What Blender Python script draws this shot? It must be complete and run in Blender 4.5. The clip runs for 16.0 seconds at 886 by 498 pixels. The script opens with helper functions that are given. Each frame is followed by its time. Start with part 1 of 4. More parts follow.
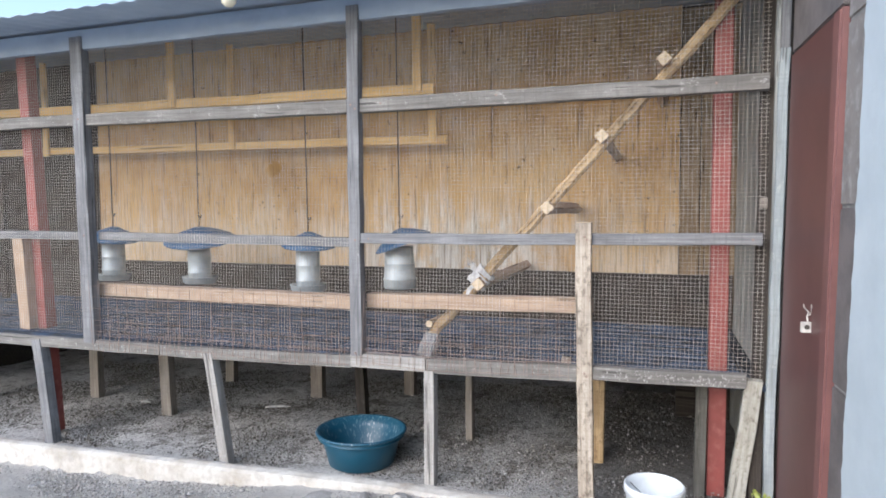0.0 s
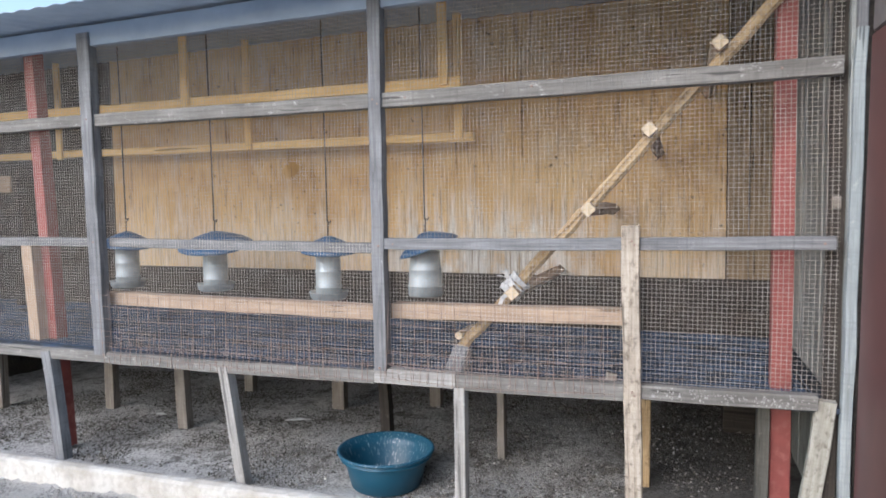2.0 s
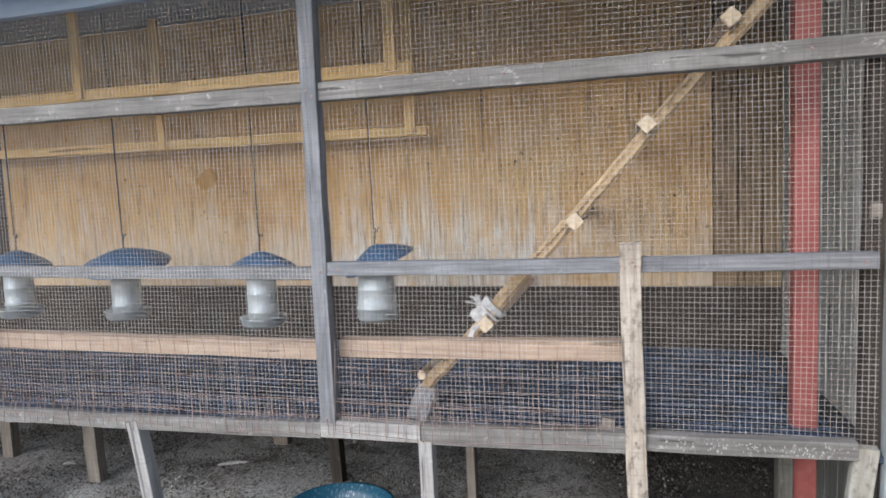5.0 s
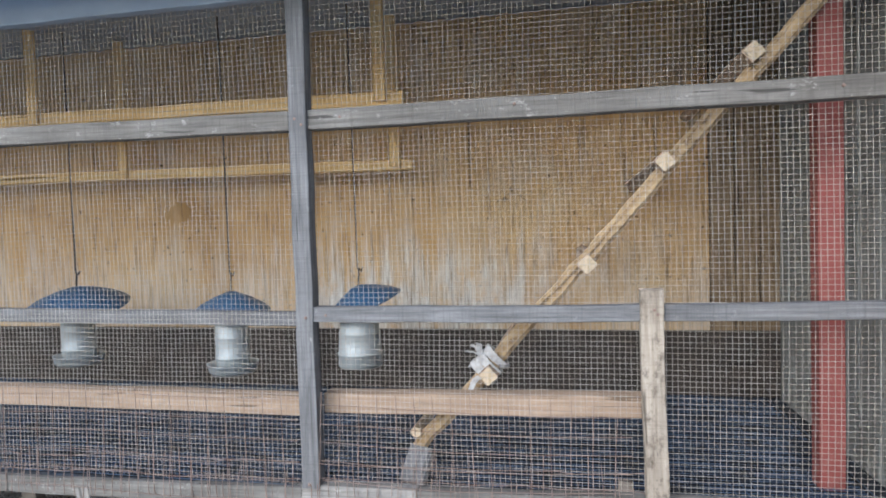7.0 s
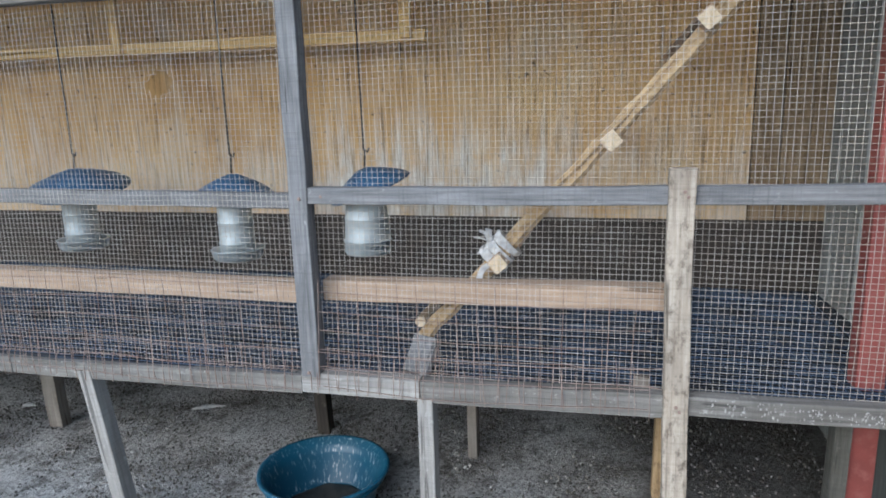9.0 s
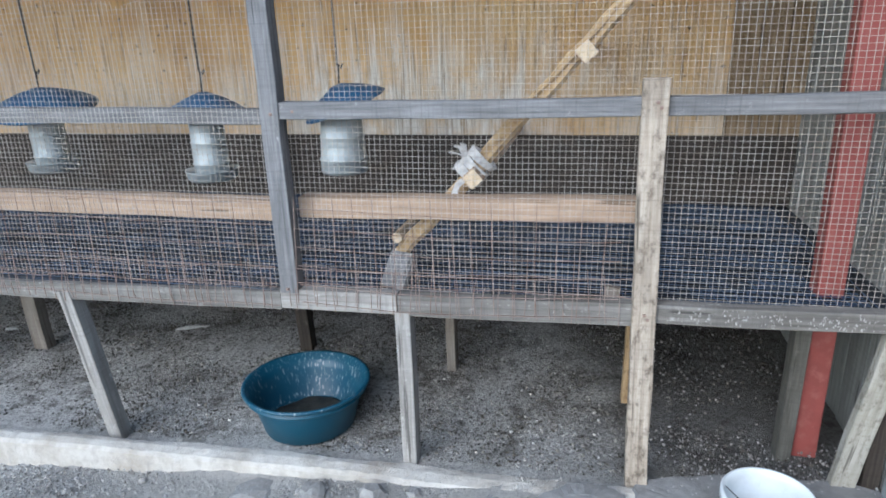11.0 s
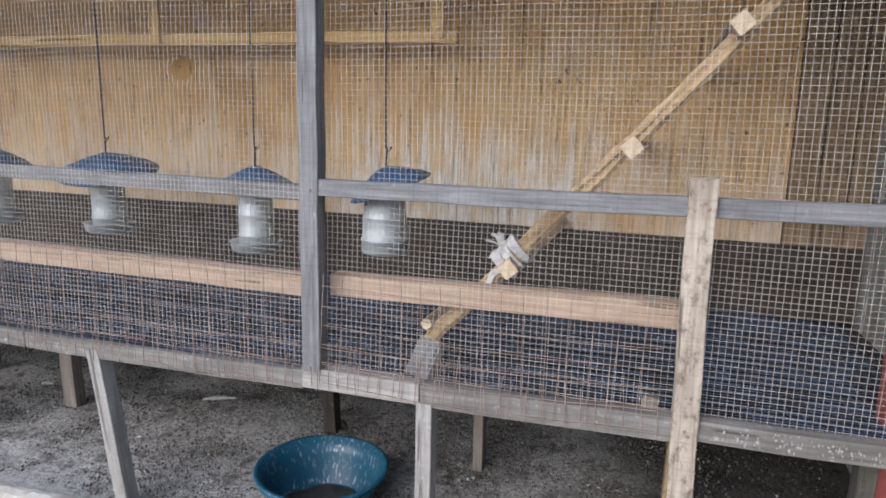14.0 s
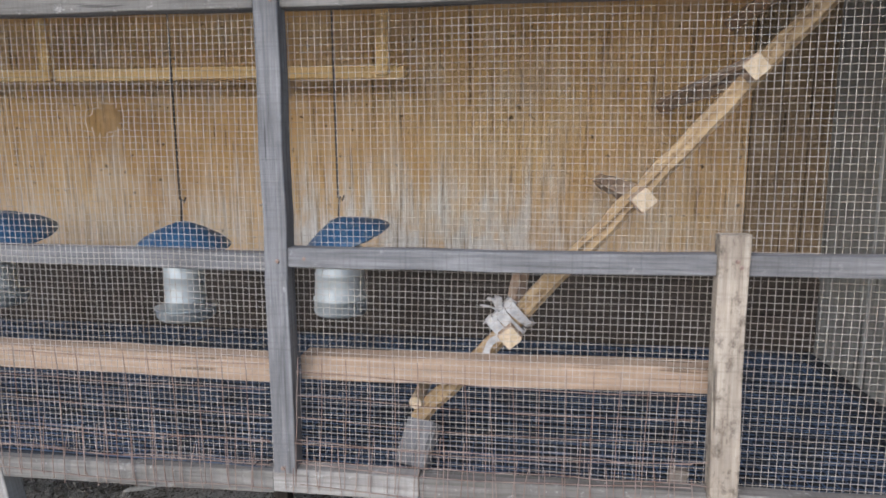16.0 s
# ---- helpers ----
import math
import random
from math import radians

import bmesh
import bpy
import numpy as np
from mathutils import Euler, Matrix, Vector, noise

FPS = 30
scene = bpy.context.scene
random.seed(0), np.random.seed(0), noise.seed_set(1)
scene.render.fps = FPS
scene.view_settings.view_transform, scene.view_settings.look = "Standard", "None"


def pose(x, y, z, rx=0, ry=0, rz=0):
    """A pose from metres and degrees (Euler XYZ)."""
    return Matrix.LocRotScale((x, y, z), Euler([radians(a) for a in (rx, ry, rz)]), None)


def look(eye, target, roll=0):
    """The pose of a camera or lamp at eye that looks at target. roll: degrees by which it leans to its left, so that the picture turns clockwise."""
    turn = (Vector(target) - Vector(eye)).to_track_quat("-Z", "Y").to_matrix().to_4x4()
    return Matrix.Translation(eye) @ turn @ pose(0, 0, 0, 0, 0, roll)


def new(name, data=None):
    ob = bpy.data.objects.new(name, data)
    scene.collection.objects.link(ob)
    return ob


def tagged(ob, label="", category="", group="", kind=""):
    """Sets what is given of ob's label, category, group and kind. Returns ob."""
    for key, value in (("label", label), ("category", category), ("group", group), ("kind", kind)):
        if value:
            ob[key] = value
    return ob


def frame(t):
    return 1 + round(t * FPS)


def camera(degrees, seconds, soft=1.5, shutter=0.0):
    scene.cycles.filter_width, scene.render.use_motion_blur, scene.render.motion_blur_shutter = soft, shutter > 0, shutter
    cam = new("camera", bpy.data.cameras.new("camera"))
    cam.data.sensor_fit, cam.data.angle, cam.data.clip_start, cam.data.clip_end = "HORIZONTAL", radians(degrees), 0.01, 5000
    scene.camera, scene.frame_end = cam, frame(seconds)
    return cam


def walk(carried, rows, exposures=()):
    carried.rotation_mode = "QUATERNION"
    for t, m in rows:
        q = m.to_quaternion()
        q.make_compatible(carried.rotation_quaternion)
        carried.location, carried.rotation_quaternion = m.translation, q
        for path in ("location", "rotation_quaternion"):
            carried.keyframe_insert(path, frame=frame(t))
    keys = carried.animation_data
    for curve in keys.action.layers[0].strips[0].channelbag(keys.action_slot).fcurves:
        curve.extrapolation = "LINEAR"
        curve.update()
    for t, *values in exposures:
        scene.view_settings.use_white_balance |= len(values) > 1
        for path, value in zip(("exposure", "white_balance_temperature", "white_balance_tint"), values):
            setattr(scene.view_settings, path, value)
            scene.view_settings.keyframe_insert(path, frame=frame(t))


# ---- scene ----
cam = camera(69.1, 16.0, 1.8)
EXPOSURES = [(0, 0.88, 5700, 13), (3, 0.73, 5650, 13), (6.5, 0.62, 5550, 11), (8, 0.46, 5400, 9), (9, 0.48, 5300, 8), (10, 0.55, 5250, 8), (12.5, 0.64, 5300, 10), (13.5, 0.58, 5650, 15), (15, 0.5, 5700, 15), (16, 0.42, 5700, 14)]
PATH = [
    (0, (0.038, 0.067, 1.219), (-0.593, 1.961, 1.101), -0.2),
    (0.5, (0.015, 0.115, 1.219), (-0.62, 2.005, 1.066), -0.6),
    (1, (0.015, 0.168, 1.214), (-0.654, 2.048, 1.085), -0.6),
    (1.5, (0.0, 0.222, 1.213), (-0.709, 2.09, 1.122), -0.6),
    (2, (-0.052, 0.232, 1.231), (-0.743, 2.105, 1.111), -0.7),
    (2.5, (-0.139, 0.26, 1.219), (-0.7, 2.176, 1.099), -1.1),
    (3, (-0.2, 0.301, 1.219), (-0.644, 2.248, 1.103), -1.7),
    (3.2, (-0.195, 0.314, 1.243), (-0.633, 2.261, 1.108), -1.8),
    (5.3, (-0.22, 0.628, 1.314), (-0.776, 2.541, 1.142), -1.9),
    (5.5, (-0.226, 0.65, 1.293), (-0.796, 2.563, 1.167), -1.5),
    (6, (-0.26, 0.67, 1.307), (-0.813, 2.589, 1.21), -0.9),
    (6.5, (-0.31, 0.679, 1.324), (-0.778, 2.623, 1.27), -1.1),
    (7, (-0.352, 0.706, 1.328), (-0.752, 2.664, 1.26), -1.5),
    (7.5, (-0.342, 0.759, 1.332), (-0.781, 2.705, 1.193), -2.0),
    (8, (-0.331, 0.827, 1.326), (-0.827, 2.755, 1.135), -2.1),
    (8.5, (-0.333, 0.849, 1.286), (-0.849, 2.76, 1.005), -2.0),
    (9, (-0.33, 0.859, 1.283), (-0.818, 2.758, 0.888), -1.4),
    (9.5, (-0.317, 0.861, 1.276), (-0.8, 2.74, 0.79), -2.0),
    (10, (-0.315, 0.854, 1.279), (-0.767, 2.728, 0.746), -2.9),
    (10.2, (-0.311, 0.854, 1.281), (-0.751, 2.72, 0.714), -2.6),
    (12.3, (-0.309, 0.841, 1.222), (-0.744, 2.687, 0.584), -0.8),
    (12.5, (-0.31, 0.848, 1.227), (-0.743, 2.699, 0.605), -0.6),
    (13, (-0.303, 0.868, 1.237), (-0.758, 2.745, 0.717), 0.3),
    (13.5, (-0.283, 0.89, 1.242), (-0.792, 2.78, 0.832), 0.9),
    (14, (-0.279, 0.909, 1.25), (-0.88, 2.783, 0.893), 1.6),
    (14.5, (-0.325, 0.926, 1.251), (-0.904, 2.815, 0.943), 1.9),
    (15, (-0.393, 0.963, 1.263), (-0.88, 2.883, 0.985), 1.1),
    (15.5, (-0.489, 1.001, 1.316), (-0.826, 2.947, 1.001), -0.4),
    (16, (-0.517, 1.041, 1.315), (-0.807, 2.998, 1.022), -0.0),
]
walk(cam, [(t, look(eye, target, roll)) for t, eye, target, roll in PATH], EXPOSURES)

# ---- light ----
world = bpy.data.worlds.new("world")
scene.world = world
world.use_nodes = True
wn = world.node_tree.nodes
sky = wn.new("ShaderNodeTexSky")
sky.sky_type, sky.sun_disc, sky.sun_elevation, sky.sun_rotation = "NISHITA", False, radians(34), radians(200)
sky.air_density, sky.dust_density = 1.6, 2.0
wn["Background"].inputs["Strength"].default_value = 0.15
world.node_tree.links.new(sky.outputs[0], wn["Background"].inputs["Color"])

sun = new("sun", bpy.data.lights.new("sun", "SUN"))
sun.data.energy, sun.data.angle, sun.data.color = 1.5, radians(60), (1.0, 0.97, 0.93)
sun.matrix_world = look((-1.3, -3.8, 2.4), (0, 0, 0))


# ---- materials ----
def shader(name, rough=0.8, metal=0.0):
    m = bpy.data.materials.new(name)
    m.use_nodes = True
    t = m.node_tree
    b = t.nodes["Principled BSDF"]
    b.inputs["Roughness"].default_value = rough
    b.inputs["Metallic"].default_value = metal
    return m, t, b


def coords(t, scale=(1, 1, 1), shift=True):
    """Object coordinates, stretched, and moved by a random step for each object."""
    tc = t.nodes.new("ShaderNodeTexCoord")
    mp = t.nodes.new("ShaderNodeMapping")
    mp.inputs["Scale"].default_value = scale
    t.links.new(tc.outputs["Object"], mp.inputs["Vector"])
    if shift:
        oi = t.nodes.new("ShaderNodeObjectInfo")
        mu = t.nodes.new("ShaderNodeMath")
        mu.operation, mu.inputs[1].default_value = "MULTIPLY", 37.0
        t.links.new(oi.outputs["Random"], mu.inputs[0])
        t.links.new(mu.outputs[0], mp.inputs["Location"])
    return mp.outputs[0]


def noise_tex(t, vec, scale, detail=4.0, rough=0.6):
    n = t.nodes.new("ShaderNodeTexNoise")
    n.inputs["Scale"].default_value, n.inputs["Detail"].default_value, n.inputs["Roughness"].default_value = scale, detail, rough
    if vec is not None:
        t.links.new(vec, n.inputs["Vector"])
    return n.outputs["Fac"]


def ramp(t, fac, stops):
    r = t.nodes.new("ShaderNodeValToRGB")
    e = r.color_ramp.elements
    while len(e) < len(stops):
        e.new(0.5)
    for k, (p, c) in zip(e, stops):
        k.position, k.color = p, (*c, 1)
    t.links.new(fac, r.inputs[0])
    return r.outputs[0]


def mix(t, fac, a, b, mode="MIX"):
    m = t.nodes.new("ShaderNodeMix")
    m.data_type, m.blend_type = "RGBA", mode
    for sock, v in ((m.inputs["Factor"], fac), (m.inputs["A"], a), (m.inputs["B"], b)):
        if isinstance(v, (int, float)):
            sock.default_value = v
        elif isinstance(v, tuple):
            sock.default_value = (*v, 1)
        else:
            t.links.new(v, sock)
    return m.outputs["Result"]


def bump(t, b, height, strength=0.3, dist=0.004):
    n = t.nodes.new("ShaderNodeBump")
    n.inputs["Strength"].default_value, n.inputs["Distance"].default_value = strength, dist
    t.links.new(height, n.inputs["Height"])
    t.links.new(n.outputs[0], b.inputs["Normal"])


def wood(name, dark, mid, light, blotch=None, amount=0.5, rough=0.9):
    """Rough timber with its grain along the local x axis, saw marks across it, and blotches of another colour."""
    m, t, b = shader(name, rough)
    g = noise_tex(t, coords(t, (2.2, 70, 70)), 1.6, 8, 0.75)
    col = ramp(t, g, [(0.32, dark), (0.48, mid), (0.66, light)])
    big = noise_tex(t, coords(t, (1, 2.2, 2.2)), 7.0, 4)
    col = mix(t, ramp(t, big, [(0.35, (0, 0, 0)), (0.68, (0.55, 0.55, 0.55))]), col, dark)
    saw = noise_tex(t, coords(t, (160, 6, 6)), 1.0, 3, 0.6)
    col = mix(t, ramp(t, saw, [(0.52, (0, 0, 0)), (0.75, (0.4, 0.4, 0.4))]), col, dark)
    crack = noise_tex(t, coords(t, (1.1, 26, 26)), 2.1, 3, 0.5)
    col = mix(t, ramp(t, crack, [(0.655, (0, 0, 0)), (0.675, (0.75, 0.75, 0.75))]), col, tuple(0.35 * c for c in dark))
    if blotch:
        sp = noise_tex(t, coords(t, (1, 1.6, 1.6)), 30.0, 6, 0.75)
        col = mix(t, ramp(t, sp, [(0.64 - 0.22 * amount, (0, 0, 0)), (0.78 - 0.2 * amount, (0.8, 0.8, 0.8))]), col, blotch)
    t.links.new(col, b.inputs["Base Color"])
    bump(t, b, mix(t, 0.5, g, saw), 0.8, 0.003)
    return m


def speckled(name, base, other, scale, rough=0.6, metal=0.0, lo=0.45, hi=0.65, bump_size=0.0, second=None):
    m, t, b = shader(name, rough, metal)
    v = coords(t, shift=False)
    f = noise_tex(t, v, scale, 5, 0.65)
    col = mix(t, ramp(t, f, [(lo, (0, 0, 0)), (hi, (1, 1, 1))]), base, other)
    if second:
        f2 = noise_tex(t, v, scale * 5.3, 4, 0.6)
        col = mix(t, ramp(t, f2, [(0.5, (0, 0, 0)), (0.72, (0.8, 0.8, 0.8))]), col, second)
    t.links.new(col, b.inputs["Base Color"])
    if bump_size:
        bump(t, b, noise_tex(t, v, scale * 6, 6, 0.7), 0.6, bump_size)
    return m


GREY_WOOD = wood("weathered_grey_wood", (0.09, 0.089, 0.091), (0.2, 0.2, 0.207), (0.31, 0.31, 0.315), (0.43, 0.43, 0.42), 0.1)
DIRTY_WOOD = wood("soiled_grey_wood", (0.1, 0.092, 0.083), (0.2, 0.19, 0.175), (0.3, 0.285, 0.265), (0.6, 0.59, 0.56), 0.22)
PALE_DIRTY = wood("pale_soiled_wood", (0.19, 0.175, 0.162), (0.34, 0.325, 0.305), (0.46, 0.445, 0.42), (0.6, 0.59, 0.56), 0.25)
LEG_WOOD = wood("leg_wood", (0.13, 0.105, 0.085), (0.235, 0.205, 0.175), (0.34, 0.31, 0.275), (0.42, 0.4, 0.37), 0.15)
PINE = wood("raw_pine", (0.6, 0.37, 0.13), (0.78, 0.52, 0.21), (0.84, 0.61, 0.3), (0.4, 0.26, 0.12), 0.05)
OLD_PINE = wood("pale_sawn_pine", (0.3, 0.21, 0.145), (0.45, 0.33, 0.235), (0.57, 0.44, 0.33), (0.3, 0.25, 0.2), 0.4)
BARKED = wood("barked_pole", (0.25, 0.165, 0.085), (0.48, 0.34, 0.18), (0.62, 0.47, 0.28), (0.15, 0.095, 0.05), 0.62)
MOTTLED = wood("mottled_stick", (0.19, 0.155, 0.12), (0.42, 0.36, 0.29), (0.56, 0.5, 0.42), (0.085, 0.067, 0.05), 0.62)
CORNER_BOARD = wood("corner_board", (0.05, 0.047, 0.04), (0.115, 0.11, 0.095), (0.19, 0.185, 0.165), (0.25, 0.23, 0.2), 0.15)
PALE_MOTTLED = wood("pale_mottled_plank", (0.26, 0.245, 0.2), (0.42, 0.405, 0.35), (0.52, 0.505, 0.455), (0.13, 0.115, 0.085), 0.55)
BROWN_BOARD = wood("brown_corner_board", (0.13, 0.09, 0.05), (0.27, 0.19, 0.11), (0.37, 0.28, 0.18), (0.4, 0.35, 0.28), 0.3)
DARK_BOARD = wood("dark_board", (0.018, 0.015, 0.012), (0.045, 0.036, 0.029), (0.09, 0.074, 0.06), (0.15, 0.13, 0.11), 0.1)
SIDE_BOARD = wood("side_board", (0.2, 0.205, 0.195), (0.35, 0.36, 0.345), (0.46, 0.475, 0.46), (0.38, 0.38, 0.36), 0.12)
PALE_BLUE = wood("pale_board", (0.2, 0.22, 0.22), (0.32, 0.35, 0.355), (0.42, 0.46, 0.465), (0.5, 0.5, 0.48), 0.2)
CUT_END = speckled("cut_wood_end", (0.68, 0.56, 0.4), (0.5, 0.39, 0.25), 45, 0.9, 0, 0.42, 0.65, 0.002, (0.38, 0.3, 0.2))
RED = speckled("red_oxide_paint", (0.29, 0.075, 0.064), (0.22, 0.058, 0.05), 7, 0.55, 0, 0.42, 0.62, 0.0006, (0.32, 0.12, 0.1))
BROWN = speckled("brown_door_paint", (0.125, 0.054, 0.05), (0.1, 0.043, 0.04), 4, 0.42, 0, 0.4, 0.65, 0.0003)
BROWN_EDGE = speckled("brown_frame_paint", (0.2, 0.092, 0.086), (0.16, 0.075, 0.07), 6, 0.45)
WIRE = speckled("galvanised_wire", (0.53, 0.495, 0.45), (0.36, 0.31, 0.265), 14, 0.5, 0.1)
RUSTY = speckled("rusted_wire", (0.31, 0.235, 0.2), (0.2, 0.12, 0.09), 18, 0.75, 0.1)
BLACK_WIRE = speckled("dark_hanging_wire", (0.045, 0.04, 0.036), (0.09, 0.07, 0.055), 30, 0.7)
def basin_material(stained):
    """Blue-green plastic with thin upright streaks of dried droppings."""
    m, t, b = shader("teal_plastic", 0.4)
    v = coords(t, shift=False)
    base = mix(t, noise_tex(t, v, 9.0, 4), (0.008, 0.06, 0.105), (0.011, 0.078, 0.13))
    streak = noise_tex(t, coords(t, (150, 150, 8), False), 1.0, 3, 0.6)
    place = noise_tex(t, coords(t, (9, 9, 14), False), 1.0, 2)
    both = mix(t, 1.0, ramp(t, streak, [(0.56, (0, 0, 0)), (0.7, (0.7, 0.7, 0.7))]), ramp(t, place, [(0.38, (0, 0, 0)), (0.56, (1, 1, 1))]), "MULTIPLY")
    t.links.new(mix(t, both, base, (0.55, 0.6, 0.62)) if stained else base, b.inputs["Base Color"])
    return m


BASIN, BASIN_STAINED = basin_material(False), basin_material(True)
LIME = speckled("dried_droppings", (0.42, 0.41, 0.39), (0.26, 0.25, 0.235), 40, 0.9)
DREGS = speckled("basin_dregs", (0.014, 0.014, 0.013), (0.05, 0.046, 0.038), 30, 0.6, 0, 0.4, 0.6, 0.003)
WHITE_PLASTIC = speckled("white_plastic", (0.72, 0.76, 0.78), (0.62, 0.66, 0.68), 12, 0.4)
LID_BLUE = speckled("blue_plastic", (0.02, 0.085, 0.2), (0.03, 0.11, 0.24), 10, 0.45, 0, 0.4, 0.6, 0, (0.13, 0.17, 0.21))
ZINC = speckled("zinc_sheet", (0.5, 0.55, 0.57), (0.36, 0.41, 0.43), 10, 0.58, 0.4)
# Blue-grey veil of haze put into the colour of roof and plate.
HAZY_ROOFING = speckled("hazy_roof_sheet", (0.34, 0.41, 0.5), (0.27, 0.33, 0.42), 3, 0.6, 0.0, 0.4, 0.65, 0.0005)
LIMEWASH = speckled("white_render", (0.5, 0.56, 0.6), (0.44, 0.5, 0.54), 5, 0.9, 0, 0.4, 0.65, 0.003)
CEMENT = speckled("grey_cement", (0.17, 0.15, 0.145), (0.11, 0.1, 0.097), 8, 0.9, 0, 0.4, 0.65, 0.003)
CEMENT_LIGHT = speckled("worn_apron_concrete", (0.27, 0.265, 0.26), (0.18, 0.175, 0.17), 6, 0.9, 0, 0.4, 0.65, 0.005, (0.33, 0.325, 0.315))
BLOCKWORK = speckled("grey_blockwork", (0.24, 0.222, 0.21), (0.17, 0.155, 0.147), 7, 0.95, 0, 0.4, 0.65, 0.004, (0.36, 0.345, 0.33))
LAMP_GLASS = speckled("cream_bulb_glass", (0.82, 0.76, 0.6), (0.76, 0.7, 0.54), 20, 0.25)
KERB = speckled("kerb_concrete", (0.56, 0.535, 0.49), (0.36, 0.32, 0.27), 7, 0.95, 0, 0.46, 0.68, 0.012, (0.4, 0.37, 0.33))
STONE = speckled("rubble_stone", (0.34, 0.33, 0.315), (0.23, 0.22, 0.205), 18, 0.95, 0, 0.4, 0.65, 0.006, (0.42, 0.41, 0.395))
NETTING = speckled("dark_floor_sheet", (0.022, 0.027, 0.036), (0.03, 0.05, 0.09), 6, 0.9, 0, 0.5, 0.68, 0.004, (0.055, 0.06, 0.07))
NET_WIRE = speckled("dark_floor_net", (0.045, 0.085, 0.16), (0.018, 0.022, 0.03), 9, 0.6)
FEATHER = speckled("white_feather", (0.88, 0.87, 0.85), (0.7, 0.69, 0.66), 60, 0.9)
RAG = speckled("grey_rag", (0.6, 0.6, 0.6), (0.4, 0.4, 0.41), 30, 0.9, 0, 0.4, 0.6, 0.003)
LEAF = speckled("yellow_green_leaf", (0.3, 0.32, 0.07), (0.16, 0.22, 0.04), 40, 0.6)
LATCH = speckled("pale_latch_metal", (0.6, 0.58, 0.55), (0.4, 0.38, 0.36), 40, 0.5, 0.3)


def back_wall_material():
    """Tan fibreboard with thin dark runs and a foot whitened in upright runs, most of all behind the feeders."""
    m, t, b = shader("tan_board", 0.85)
    v = coords(t, shift=False)
    sep = t.nodes.new("ShaderNodeSeparateXYZ")
    t.links.new(v, sep.inputs[0])

    def span(value, lo, hi, smooth=True):
        r = t.nodes.new("ShaderNodeMapRange")
        r.interpolation_type = "SMOOTHSTEP" if smooth else "LINEAR"
        r.inputs["From Min"].default_value, r.inputs["From Max"].default_value = lo, hi
        t.links.new(value, r.inputs["Value"])
        return r.outputs[0]

    base = ramp(t, noise_tex(t, v, 2.3, 5), [(0.3, (0.43, 0.255, 0.1)), (0.5, (0.58, 0.365, 0.15)), (0.75, (0.68, 0.465, 0.215))])
    fine = noise_tex(t, coords(t, (75, 1, 3), False), 1.5, 5, 0.7)
    base = mix(t, ramp(t, fine, [(0.48, (0, 0, 0)), (0.72, (0.45, 0.45, 0.45))]), base, (0.22, 0.155, 0.085))
    runs = noise_tex(t, coords(t, (30, 1, 1.5), False), 1.7, 6, 0.7)
    base = mix(t, ramp(t, runs, [(0.575, (0, 0, 0)), (0.66, (0.75, 0.75, 0.75))]), base, (0.17, 0.105, 0.055))
    drips = noise_tex(t, coords(t, (110, 1, 7), False), 1.0, 4, 0.65)
    base = mix(t, ramp(t, drips, [(0.6, (0, 0, 0)), (0.68, (0.7, 0.7, 0.7))]), base, (0.15, 0.1, 0.06))
    rubbed = noise_tex(t, coords(t, (5, 1, 2.2), False), 1.6, 5, 0.6)
    base = mix(t, ramp(t, rubbed, [(0.5, (0, 0, 0)), (0.7, (0.45, 0.45, 0.45))]), base, (0.6, 0.5, 0.36))
    spots = noise_tex(t, v, 38.0, 3, 0.5)
    base = mix(t, ramp(t, spots, [(0.68, (0, 0, 0)), (0.74, (0.8, 0.8, 0.8))]), base, (0.1, 0.07, 0.04))
    # whitened foot
    tall = noise_tex(t, coords(t, (16, 1, 0.7), False), 1.6, 4, 0.7)
    add = t.nodes.new("ShaderNodeMath")
    add.operation = "MULTIPLY_ADD"
    add.inputs[1].default_value, add.inputs[2].default_value = 0.85, 0.89
    t.links.new(tall, add.inputs[0])
    sub = t.nodes.new("ShaderNodeMath")
    sub.operation = "SUBTRACT"
    t.links.new(add.outputs[0], sub.inputs[0])
    t.links.new(sep.outputs[2], sub.inputs[1])
    near = mix(t, span(sep.outputs[0], -0.7, -0.3), (1, 1, 1), (0.45, 0.45, 0.45))
    far = mix(t, span(sep.outputs[0], -1.55, -1.3), (0.45, 0.45, 0.45), (1, 1, 1))
    amount = mix(t, 1.0, mix(t, 1.0, near, far, "MULTIPLY"), ramp(t, sub.outputs[0], [(0.0, (0, 0, 0)), (0.22, (0.95, 0.95, 0.95))]), "MULTIPLY")
    patch = noise_tex(t, coords(t, (9, 1, 5), False), 1.3, 5, 0.7)
    amount = mix(t, 1.0, amount, ramp(t, patch, [(0.36, (0.25, 0.25, 0.25)), (0.56, (1, 1, 1))]), "MULTIPLY")
    base = mix(t, amount, base, ramp(t, fine, [(0.36, (0.78, 0.77, 0.74)), (0.52, (0.6, 0.57, 0.52)), (0.64, (0.27, 0.23, 0.18))]))
    t.links.new(base, b.inputs["Base Color"])
    bump(t, b, fine, 0.3, 0.002)
    return m


TAN_BOARD = back_wall_material()


